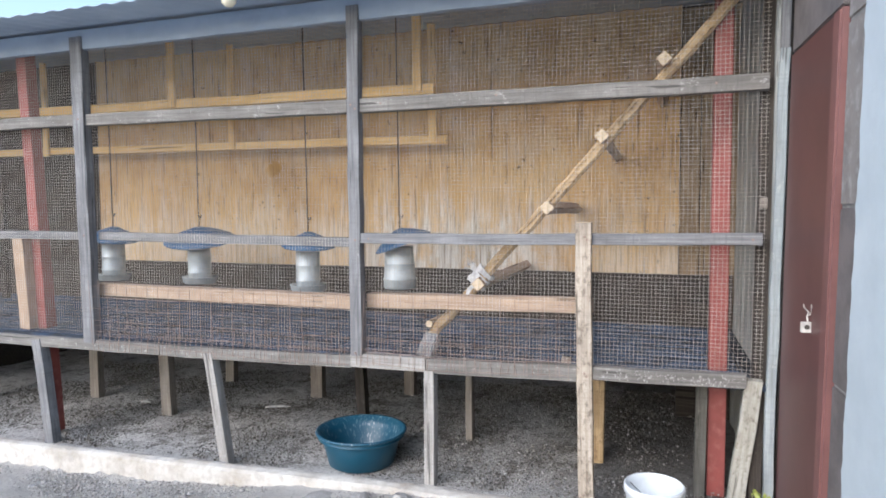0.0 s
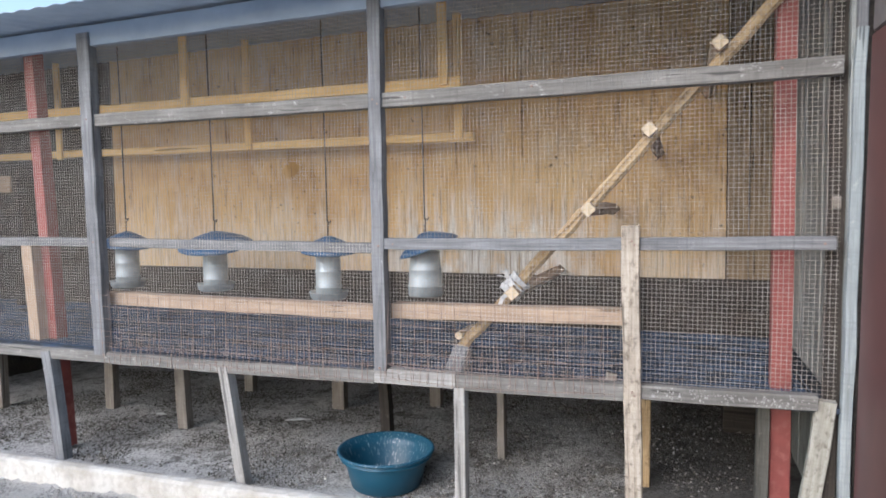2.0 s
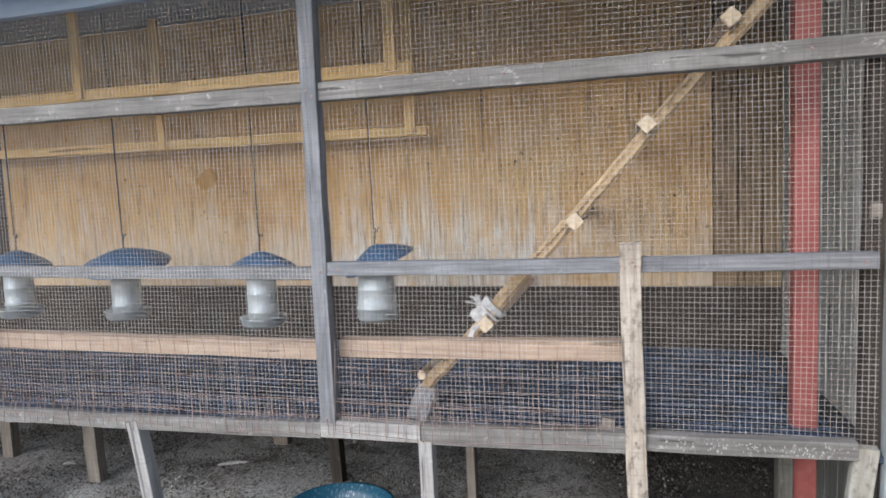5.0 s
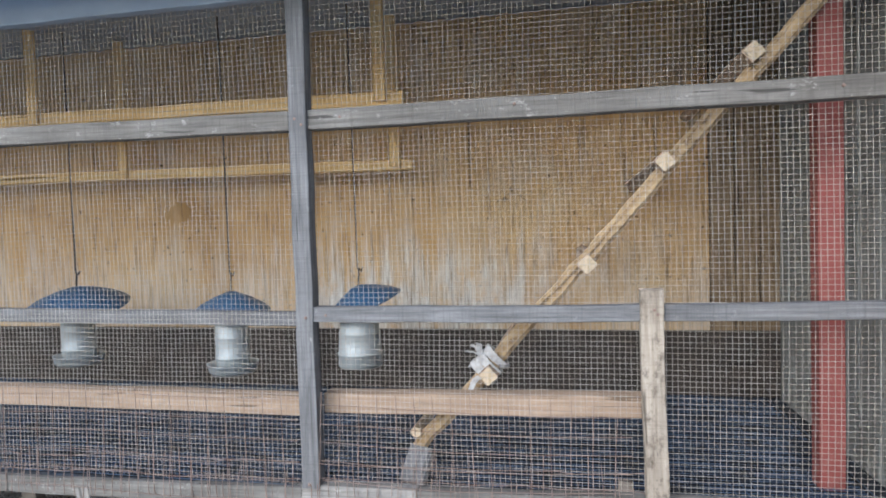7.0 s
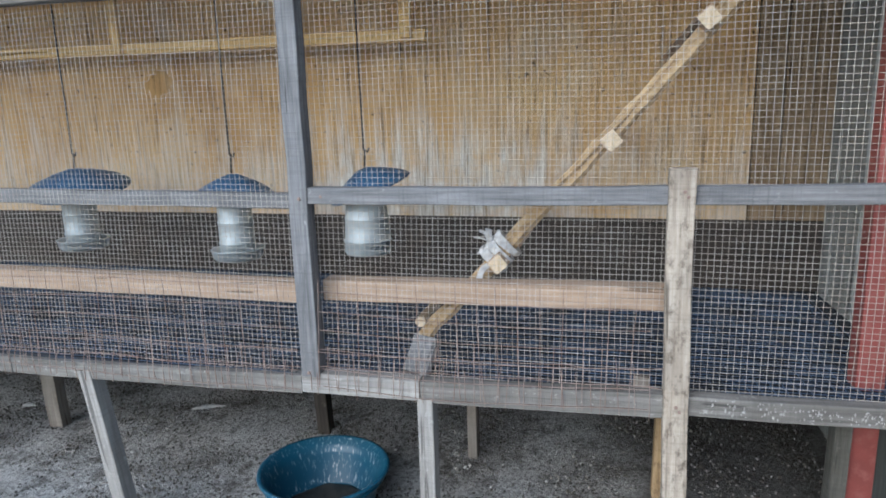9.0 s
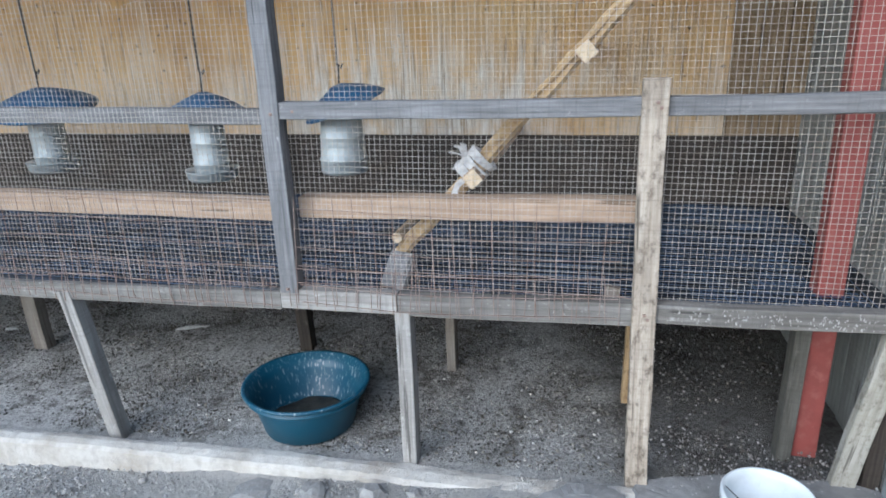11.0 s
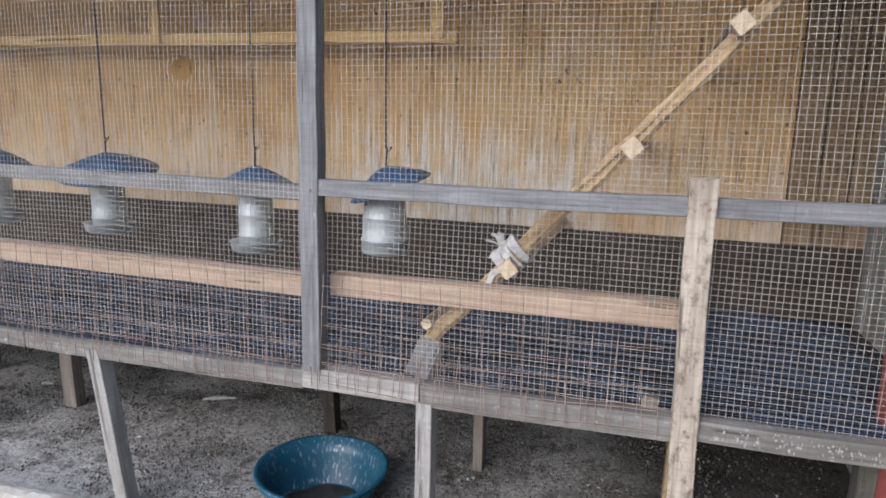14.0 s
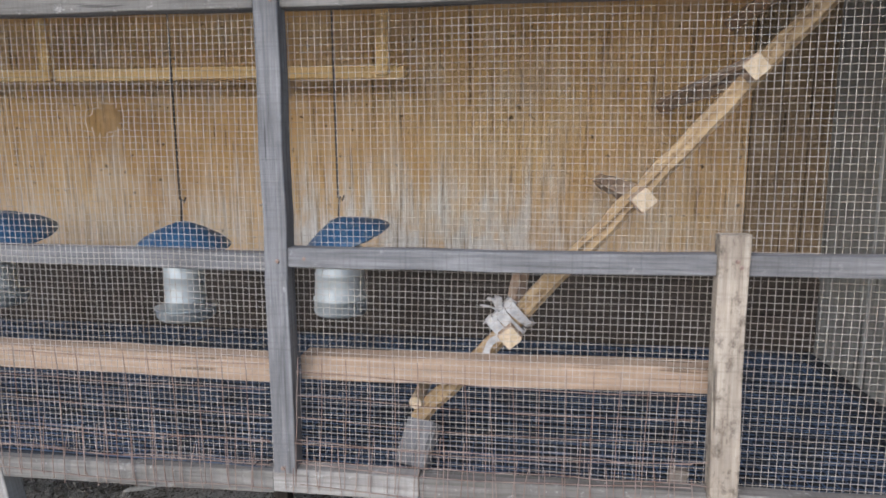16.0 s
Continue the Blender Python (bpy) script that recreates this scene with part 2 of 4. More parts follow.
def earth_material():
    """Grey trodden earth outside, darker littered earth under the house, with shade painted in towards the right."""
    m, t, b = shader("earth", 0.95)
    v = coords(t, shift=False)
    out = ramp(t, noise_tex(t, v, 3.0, 6), [(0.3, (0.38, 0.365, 0.34)), (0.55, (0.52, 0.505, 0.475)), (0.75, (0.62, 0.605, 0.575))])
    grit = noise_tex(t, v, 90.0, 5, 0.7)
    out = mix(t, ramp(t, grit, [(0.5, (0, 0, 0)), (0.7, (0.5, 0.5, 0.5))]), out, (0.17, 0.16, 0.15))
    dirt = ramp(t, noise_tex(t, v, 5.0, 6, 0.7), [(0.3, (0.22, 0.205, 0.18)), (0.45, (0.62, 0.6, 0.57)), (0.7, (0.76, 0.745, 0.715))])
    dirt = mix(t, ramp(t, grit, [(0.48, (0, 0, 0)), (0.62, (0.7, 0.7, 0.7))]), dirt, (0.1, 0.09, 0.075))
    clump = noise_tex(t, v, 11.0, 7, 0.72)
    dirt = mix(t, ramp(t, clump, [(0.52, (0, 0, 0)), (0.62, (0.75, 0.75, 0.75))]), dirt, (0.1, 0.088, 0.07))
    crumbs = noise_tex(t, v, 210.0, 3, 0.6)
    dirt = mix(t, ramp(t, crumbs, [(0.6, (0, 0, 0)), (0.68, (0.8, 0.8, 0.8))]), dirt, (0.6, 0.58, 0.55))
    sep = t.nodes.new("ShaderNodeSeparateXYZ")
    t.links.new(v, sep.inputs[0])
    # Shade under the right end of the house, painted into the earth colour.
    right_shade = t.nodes.new("ShaderNodeMath")
    right_shade.operation = "MULTIPLY_ADD"
    right_shade.inputs[1].default_value = 0.8
    t.links.new(noise_tex(t, v, 4.0, 5), right_shade.inputs[0])
    t.links.new(sep.outputs[0], right_shade.inputs[2])
    dirt = mix(t, ramp(t, right_shade.outputs[0], [(0.0, (0, 0, 0)), (0.25, (0.8, 0.8, 0.8))]), dirt, (0.06, 0.055, 0.048))
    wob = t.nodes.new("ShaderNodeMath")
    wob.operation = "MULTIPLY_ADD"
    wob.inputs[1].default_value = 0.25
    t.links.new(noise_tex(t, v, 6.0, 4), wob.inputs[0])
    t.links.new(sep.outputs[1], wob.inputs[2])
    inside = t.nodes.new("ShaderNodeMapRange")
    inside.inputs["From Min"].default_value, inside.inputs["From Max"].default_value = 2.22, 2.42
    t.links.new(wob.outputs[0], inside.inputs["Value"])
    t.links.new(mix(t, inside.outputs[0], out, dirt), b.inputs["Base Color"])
    bump(t, b, noise_tex(t, v, 42.0, 9, 0.8), 1.0, 0.02)
    return m


EARTH = earth_material()


def litter_material(name, colours):
    m, t, b = shader(name, 0.9)
    g = t.nodes.new("ShaderNodeNewGeometry")
    t.links.new(ramp(t, g.outputs["Random Per Island"], colours), b.inputs["Base Color"])
    return m


LITTER = litter_material("litter", [(0.0, (0.03, 0.026, 0.021)), (0.6, (0.1, 0.088, 0.07)), (0.9, (0.3, 0.28, 0.25)), (0.97, (0.45, 0.43, 0.4)), (1.0, (0.72, 0.71, 0.68))])
GRAVEL = litter_material("gravel", [(0.0, (0.16, 0.15, 0.14)), (0.5, (0.34, 0.325, 0.305)), (1.0, (0.52, 0.505, 0.485))])


# ---- mesh helpers ----
def linked(name, bm, material, parent=None, label="", smooth=False):
    me = bpy.data.meshes.new(name)
    bmesh.ops.recalc_face_normals(bm, faces=bm.faces)
    bm.to_mesh(me)
    bm.free()
    me.materials.append(material)
    if smooth:
        me.shade_smooth()
    ob = new(name, me)
    ob.parent = parent
    return tagged(ob, label)


def part(name, bm, material, parent, label="", smooth=False):
    return linked(name, bm, material, parent, label, smooth)


def empty(name, at=(0, 0, 0)):
    ob = new(name)
    ob.location = at
    ob.empty_display_size = 0.05
    return ob


def timber_mesh(length, w, h, seed, rough=0.0018, chamfer=0.0018, step=0.12, bow=0.0, ends=(0, 0)):
    """A length of sawn wood along x from 0, w across (y), h high (z): chamfered, slightly uneven and bowed, ends cut askew."""
    rng = random.Random(seed)
    bm = bmesh.new()
    n = max(2, int(length / step))
    a, b, c = w / 2, h / 2, min(chamfer, w / 3, h / 3)
    section = [(-a + c, -b), (a - c, -b), (a, -b + c), (a, b - c), (a - c, b), (-a + c, b), (-a, b - c), (-a, -b + c)]
    rings = []
    for i in range(n + 1):
        u = i / n
        dy, dz = rng.uniform(-rough, rough), rng.uniform(-rough, rough) + bow * 4 * u * (1 - u)
        k = 1 + rng.uniform(-rough, rough) * 8
        skew = ends[0] if i == 0 else ends[1] if i == n else 0
        rings.append([bm.verts.new((u * length + skew * z, y * k + dy, z * k + dz)) for y, z in section])
    for r, s in zip(rings, rings[1:]):
        for i in range(8):
            bm.faces.new((r[i], r[(i + 1) % 8], s[(i + 1) % 8], s[i]))
    bm.faces.new(rings[0]), bm.faces.new(list(reversed(rings[-1])))
    return bm


def along(p, q, spin=0.0):
    """The pose whose x axis runs from p to q; the z axis is as near upright as can be, then turned by spin degrees."""
    p, q = Vector(p), Vector(q)
    x = (q - p).normalized()
    up = Vector((0, 0, 1)) if abs(x.z) < 0.9 else Vector((0, -1, 0))
    y = up.cross(x).normalized()
    z = x.cross(y)
    m = Matrix((x, y, z)).transposed().to_4x4()
    m.translation = p
    return m @ Matrix.Rotation(radians(spin), 4, "X")


COUNT = [0]


def timber(name, p, q, w, h, material, parent=None, label="", category="", group="", kind="", spin=0.0, **more):
    """w across the local y axis, h along the local z axis (upright wood: w is its width along x, h its depth along y)."""
    COUNT[0] += 1
    ob = linked(name, timber_mesh((Vector(q) - Vector(p)).length, w, h, COUNT[0], **more), material, parent, label)
    m = along(p, q, spin)
    ob.matrix_world = m
    if parent is not None:
        ob.matrix_parent_inverse = Matrix.Translation(parent.location).inverted()
    return tagged(ob, label, category, group, kind)


def box(name, x0, x1, y0, y1, z0, z1, material, parent=None, label="", category="", group="", kind="", bevel=0.0):
    bm = bmesh.new()
    bmesh.ops.create_cube(bm, size=1)
    for v in bm.verts:
        v.co = Vector((x0 + (v.co.x + 0.5) * (x1 - x0), y0 + (v.co.y + 0.5) * (y1 - y0), z0 + (v.co.z + 0.5) * (z1 - z0)))
    if bevel:
        bmesh.ops.bevel(bm, geom=list(bm.edges), offset=bevel, segments=2, affect="EDGES")
    ob = linked(name, bm, material, parent, label)
    if parent is not None:
        ob.matrix_parent_inverse = Matrix.Translation(parent.location).inverted()
    return tagged(ob, label, category, group, kind)


def lathe(profile, n=40, centre=(0, 0, 0)):
    """Turns (radius, height) pairs round the z axis."""
    bm = bmesh.new()
    rings = []
    for r, z in profile:
        rings.append([bm.verts.new((centre[0] + r * math.cos(2 * math.pi * i / n), centre[1] + r * math.sin(2 * math.pi * i / n), centre[2] + z)) for i in range(n)] if r > 1e-6 else [bm.verts.new((centre[0], centre[1], centre[2] + z))])
    for a, b in zip(rings, rings[1:]):
        for i in range(n):
            j = (i + 1) % n
            if len(a) == 1:
                bm.faces.new((a[0], b[j], b[i]))
            elif len(b) == 1:
                bm.faces.new((a[i], a[j], b[0]))
            else:
                bm.faces.new((a[i], a[j], b[j], b[i]))
    return bm


def strands(paths, radius, sides=4):
    """Thin wires along lists of points, joined in one mesh, as vertices and faces."""
    verts, faces = [], []
    for path in paths:
        base = len(verts)
        for i, p in enumerate(path):
            d = (Vector(path[min(i + 1, len(path) - 1)]) - Vector(path[max(i - 1, 0)])).normalized()
            side = d.cross(Vector((0, 1, 0)) if abs(d.y) < 0.9 else Vector((1, 0, 0))).normalized()
            up = d.cross(side)
            for k in range(sides):
                a = 2 * math.pi * (k + 0.5) / sides
                verts.append(Vector(p) + radius * (math.cos(a) * side + math.sin(a) * up))
        for i in range(len(path) - 1):
            for k in range(sides):
                a, b = base + i * sides + k, base + i * sides + (k + 1) % sides
                faces.append((a, b, b + sides, a + sides))
    return verts, faces


def wire_object(name, paths, radius, material, parent=None, label="", sides=4):
    me = bpy.data.meshes.new(name)
    v, f = strands(paths, radius, sides)
    me.from_pydata([tuple(c) for c in v], [], f)
    me.materials.append(material)
    me.shade_smooth()
    ob = new(name, me)
    ob.parent = parent
    return tagged(ob, label)


def slab_height(x):
    return 0.262 + 0.025 * max(-5.0, min(2.0, x))


# ---- ground ----
def ground():
    xs = sorted({*np.round(np.arange(-5, 3.01, 0.06), 3).tolist(), -200, -60, -20, -10, 6, 12, 30, 80, 200})
    ys = sorted({*np.round(np.arange(0.2, 2.1, 0.06), 3).tolist(), 2.1, 2.135, *np.round(np.arange(2.2, 4.3, 0.07), 3).tolist(), -200, -60, -20, -8, -3, -1.0, 6, 12, 30, 80, 200})
    bm = bmesh.new()
    grid = []
    for y in ys:
        row = []
        for x in xs:
            z = slab_height(x)
            if y < 2.12:
                z -= 0.015 + 0.075 * max(0.0, min(1.0, (-0.75 - x) / 1.3))
            bumpy = noise.noise(Vector((x * 3, y * 3, 0))) * 0.012 + noise.noise(Vector((x * 11, y * 11, 4))) * 0.006
            row.append(bm.verts.new((x, y, z + (bumpy if abs(x) < 12 and -5 < y < 8 else 0) - (0.01 if y > 2.12 else 0))))
        grid.append(row)
    for a, b in zip(grid, grid[1:]):
        for i in range(len(xs) - 1):
            bm.faces.new((a[i], a[i + 1], b[i + 1], b[i]))
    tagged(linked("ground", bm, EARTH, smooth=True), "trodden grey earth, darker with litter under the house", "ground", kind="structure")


ground()


def kerb():
    bm = bmesh.new()
    rows = []
    for i in range(0, 300):
        x = -4.2 + i * 0.0135
        z = slab_height(x)
        a = noise.noise(Vector((x * 4, 0, 0))) * 0.008 + noise.noise(Vector((x * 23, 1, 0))) * 0.005
        c = noise.noise(Vector((x * 5, 7, 0))) * 0.01 + noise.noise(Vector((x * 27, 5, 0))) * 0.006
        d = noise.noise(Vector((x * 31, 9, 0))) * 0.003
        sink = 0.009 * max(0.0, min(1.0, (x + 0.9) / 0.35))
        wide = 0.015 * max(0.0, min(1.0, (x + 1.9) / 0.8))
        rows.append([bm.verts.new(q) for q in ((x, 2.1 + a * 0.6, z - 0.2), (x, 2.104 + a, z - 0.05), (x, 2.108 + a, z - 0.006 + d - sink), (x, 2.116 + a, z + 0.003 + d - sink), (x, 2.135 + wide / 2, z + 0.008 - d - sink), (x, 2.15 + c + wide, z + 0.006 - sink), (x, 2.165 + c + wide, z - 0.2))])
    for a, b in zip(rows, rows[1:]):
        for i in range(6):
            bm.faces.new((a[i], b[i], b[i + 1], a[i + 1]))
    tagged(linked("kerb", bm, KERB), "worn pale concrete kerb along the front of the house", "kerb", kind="structure")


kerb()

# ---- walls and roof ----
tagged(box("wall_north", -3.25, 0.13, 3.2, 3.23, 0.62, 2.16, TAN_BOARD), "tan board wall with dark runs and whitened foot", "wall", kind="structure")
tagged(box("wall_north_foot", -4.3, 0.36, 3.17, 3.196, 0.69, 0.925, DARK_BOARD), "dark board along the wall's foot", "wall", kind="structure")
# Added wall under the floor; its dark grey stands in for shade.
tagged(box("wall_under_floor", -4.6, 0.7, 3.9, 4.0, 0.0, 0.66, CEMENT), "grey wall added behind the legs, dark for the shade there", "wall", kind="structure")
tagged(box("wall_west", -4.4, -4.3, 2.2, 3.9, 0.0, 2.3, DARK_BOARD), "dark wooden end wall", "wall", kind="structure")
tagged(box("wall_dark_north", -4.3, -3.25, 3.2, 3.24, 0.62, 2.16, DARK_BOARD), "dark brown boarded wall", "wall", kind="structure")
# Two added backings that keep light from leaking between the planks.
tagged(box("wall_east_backing", 0.392, 0.42, 2.21, 3.9, 0.1, 2.2, DARK_BOARD), "dark backing added behind the side planks against light leaks", "wall", kind="structure")
tagged(box("wall_north_east_backing", 0.13, 0.392, 3.222, 3.25, 0.1, 2.16, DARK_BOARD), "dark backing added behind the corner planks against light leaks", "wall", kind="structure")
side = tagged(empty("wall_east", (0.36, 2.2, 0)), "weathered grey-green vertical boards", "wall", kind="structure")
for i in range(9):
    y = 2.26 + i * 0.113
    timber("plank", (0.375 + 0.004 * (i % 2), y, 0.2), (0.375 + 0.004 * (i % 3), y, 2.1), 0.022, 0.11, SIDE_BOARD, side)
north_east = tagged(empty("wall_north_east", (0.1, 3.2, 0)), "dark brown upright boards in the corner", "wall", kind="structure")
for i in range(3):
    x = 0.176 + i * 0.085
    timber("plank", (x, 3.205 + 0.003 * i, 0.69), (x, 3.205, 2.12), 0.082, 0.022, BROWN_BOARD, north_east)


def roof():
    bm = bmesh.new()
    pts = []
    for i in range(0, 296):
        x = -4.5 + i * 0.0165
        w = 0.003 * math.sin(i * 2 * math.pi / 5)
        pts.append([bm.verts.new((x, y, 1.955 + 0.14 * (y - 1.9) + w + dz)) for dz in (0, 0.003) for y in (1.9, 2.6, 4.0)])
    for a, b in zip(pts, pts[1:]):
        for i in (0, 1, 3, 4):
            bm.faces.new((a[i], a[i + 1], b[i + 1], b[i]))
        bm.faces.new((a[0], b[0], b[3], a[3]))
    tagged(linked("roof", bm, HAZY_ROOFING, smooth=True), "low corrugated roof sheet over the house, blue-grey from painted-in haze", "roof", kind="structure")


roof()
# Takes the roof's colour, so the haze is painted on here too.
tagged(timber("wall_plate", (-4.3, 2.2, 1.94), (0.36, 2.2, 1.94), 0.03, 0.08, HAZY_ROOFING), "timber plate under the roof, blue-grey from painted-in haze", "beam", kind="structure")

# right-hand post, door and rendered wall
tagged(timber("corner_post", (0.34, 2.262, 0.25), (0.354, 2.262, 1.93), 0.036, 0.05, DARK_BOARD, bow=0.004), "dark weathered corner post", "post", kind="structure")
tagged(timber("corner_board", (0.368, 2.2, 0.25), (0.384, 2.2, 1.69), 0.026, 0.03, PALE_BLUE, rough=0.0025), "pale blue-grey weathered edge board", "board", kind="structure")
tagged(timber("upper_corner_board", (0.384, 2.2, 1.69), (0.386, 2.2, 1.98), 0.024, 0.03, GREY_WOOD), "weathered grey upper edge board", "board", kind="structure")


# the neighbouring building's side wall, square to the front: door, frame, bare blocks, white plaster
def side_slab(name, y0, y1, z0, z1, proud, thick, material, parent=None, label="", bevel=0.003):
    """A slab of the side wall, which runs towards the viewer, slightly askew and out of plumb."""
    bm = bmesh.new()
    bmesh.ops.create_cube(bm, size=1)
    for v in bm.verts:
        y, z = y0 + (v.co.y + 0.5) * (y1 - y0), z0 + (v.co.z + 0.5) * (z1 - z0)
        v.co = Vector((0.39 + 0.04 * (2.19 - y) - proud + (v.co.x + 0.5) * thick, y - 0.05 * (z - 0.95), z))
    if bevel:
        bmesh.ops.bevel(bm, geom=list(bm.edges), offset=bevel, segments=2, affect="EDGES")
    ob = linked(name, bm, material, parent, label)
    if parent is not None:
        ob.matrix_parent_inverse = Matrix.Translation(parent.location).inverted()
    return ob


door = tagged(empty("door_1", (0.4, 1.98, 0.24)), "closed brown painted steel door with a hasp", "door", kind="structure")
side_slab("door_leaf", 1.768, 2.165, 0.24, 1.655, 0.0, 0.04, BROWN, door)
side_slab("door_frame", 1.713, 1.765, 0.24, 1.656, 0.004, 0.08, BROWN_EDGE, door, "lighter brown door frame", 0.005)


def hasp():
    plate = box("hasp", 0.38, 0.414, 1.853, 1.858, 0.914, 0.941, LATCH, door, "pale metal hasp plate", bevel=0.001)
    bm = bmesh.new()
    bmesh.ops.create_cone(bm, cap_ends=True, segments=12, radius1=0.006, radius2=0.006, depth=0.003, matrix=pose(0.394, 1.8525, 0.928, 90))
    part("hasp_hole", bm, BLACK_WIRE, plate)
    wire_object("twisted_wire", [[(0.395, 1.9, 0.979), (0.393, 1.888, 0.972), (0.4, 1.872, 0.964), (0.396, 1.862, 0.952), (0.398, 1.856, 0.936)], [(0.402, 1.85, 0.985), (0.404, 1.856, 0.97), (0.402, 1.862, 0.958), (0.393, 1.858, 0.955), (0.396, 1.856, 0.94)]], 0.0014, LATCH, plate)


hasp()

tagged(side_slab("wall_over_door", 1.715, 2.165, 1.66, 2.7, -0.002, 0.1, CEMENT), "dim grey cement wall over the door", "wall", kind="structure")
reveal = tagged(empty("wall_recess", (0.43, 1.65, 0.1)), "unpainted grey blockwork with cement joints", "wall", kind="structure")
for z0, z1, m in ((0.1, 0.42, CEMENT), (0.425, 0.82, CEMENT), (0.825, 1.222, CEMENT), (1.228, 1.62, BLOCKWORK), (1.626, 2.02, BLOCKWORK), (2.026, 2.7, BLOCKWORK)):
    side_slab("block", 1.45, 1.711, z0, z1, -0.012, 0.12, m, reveal)
side_slab("mortar", 1.46, 1.709, 0.1, 2.69, -0.0155, 0.1, CEMENT_LIGHT, reveal, "pale cement joints", 0)


def plaster_wall():
    rng = random.Random(8)
    bm = bmesh.new()
    rows = []
    for i in range(0, 105):
        z = 0.1 + i * 0.025
        y = 1.56 - 0.06 * (z - 0.95) + 0.02 * noise.noise(Vector((0, 0, z * 3))) + 0.012 * noise.noise(Vector((3, 0, z * 11))) + rng.uniform(-0.004, 0.004)
        x = 0.39 + 0.04 * (2.19 - y)
        rows.append([bm.verts.new(c) for c in ((x + 0.03, y + 0.004, z), (x + 0.004, y, z), (x - 0.006, y - 0.012, z), (0.51, -0.8, z), (0.54, -1.6, z), (0.7, -1.6, z), (0.6, y + 0.004, z))])
    for a, b in zip(rows, rows[1:]):
        for i in range(7):
            j = (i + 1) % 7
            bm.faces.new((a[i], a[j], b[j], b[i]))
    bm.faces.new(rows[0]), bm.faces.new(rows[-1][::-1])
    tagged(linked("wall_rendered", bm, LIMEWASH), "white limewashed wall with a ragged plaster edge", "wall", kind="structure")


plaster_wall()

# ---- frame of the hen house ----
HOUSE = tagged(empty("hen_house", (-1.0, 2.2, 0.25)), "raised timber hen house frame with a wired front", "hen house")


def rail(name, x0, x1, z0, z1, h, y, material, label="", w=0.036, **more):
    return timber(name, (x0, y, z0), (x1, y, z1), w, h, material, HOUSE, label, **more)


rail("top_rail", -4.3, -1.035, 1.615, 1.597, 0.048, 2.205, DIRTY_WOOD, bow=0.004)
rail("top_rail", -0.984, 0.345, 1.597, 1.598, 0.048, 2.205, DIRTY_WOOD)
rail("middle_rail", -2.24, -1.03, 1.117, 1.102, 0.036, 2.24, GREY_WOOD, "grey rail behind the wire")
rail("middle_rail", -4.3, -2.32, 1.118, 1.117, 0.036, 2.24, GREY_WOOD, "grey rail behind the wire")
rail("middle_rail", -0.983, -0.2, 1.121, 1.125, 0.037, 2.2, GREY_WOOD)
rail("middle_rail", -0.165, 0.336, 1.127, 1.13, 0.037, 2.2, GREY_WOOD)
rail("floor_rail", -4.3, -1.9, 0.64, 0.651, 0.046, 2.2, DIRTY_WOOD)
rail("floor_rail", -1.898, -1.03, 0.651, 0.666, 0.046, 2.2, DIRTY_WOOD, bow=-0.003)
rail("floor_rail", -1.028, -0.735, 0.67, 0.672, 0.05, 2.2, PALE_DIRTY, "paler length of floor edging")
rail("floor_rail", -0.732, -0.19, 0.672, 0.683, 0.052, 2.2, DIRTY_WOOD)
rail("floor_rail", -0.155, 0.302, 0.688, 0.696, 0.042, 2.2, DIRTY_WOOD, "floor edging with white droppings")

timber("front_post", (-1.003, 2.195, 0.69), (-1.006, 2.195, 1.95), 0.046, 0.04, GREY_WOOD, HOUSE)
timber("front_post", (-2.265, 2.195, 0.66), (-2.285, 2.195, 1.95), 0.062, 0.04, GREY_WOOD, HOUSE)
timber("pine_post", (-2.695, 2.262, 0.66), (-2.722, 2.262, 1.105), 0.06, 0.07, OLD_PINE, HOUSE, "short yellow sawn pine post")
timber("nailed_stick", (-0.172, 2.186, 0.25), (-0.188, 2.186, 1.18), 0.05, 0.034, MOTTLED, HOUSE, "mottled brown stick nailed over the rails", rough=0.0022)
timber("red_post", (0.236, 2.38, 0.26), (0.234, 2.38, 2.0), 0.056, 0.056, RED, HOUSE, "red-painted steel post", rough=0.0003)
timber("red_post", (-2.62, 2.3, 0.2), (-2.72, 2.3, 1.98), 0.056, 0.056, RED, HOUSE, "red-painted steel post", rough=0.0003)
timber("feed_beam", (-2.3, 2.268, 0.882), (-1.03, 2.268, 0.876), 0.055, 0.05, OLD_PINE, HOUSE, "pale sawn pine beam")
timber("feed_beam", (-0.985, 2.268, 0.886), (-0.165, 2.268, 0.8985), 0.055, 0.05, OLD_PINE, HOUSE, "pale sawn pine beam")
timber("leaning_plank", (0.281, 2.245, 0.262), (0.326, 2.208, 0.7), 0.05, 0.026, PALE_MOTTLED, None, "short mottled plank leaning against the corner", "plank", rough=0.002)
timber("wood_block", (0.332, 2.228, 1.24), (0.352, 2.228, 1.24), 0.02, 0.032, LEG_WOOD, None, "small pale block nailed to the corner post", "wood block")

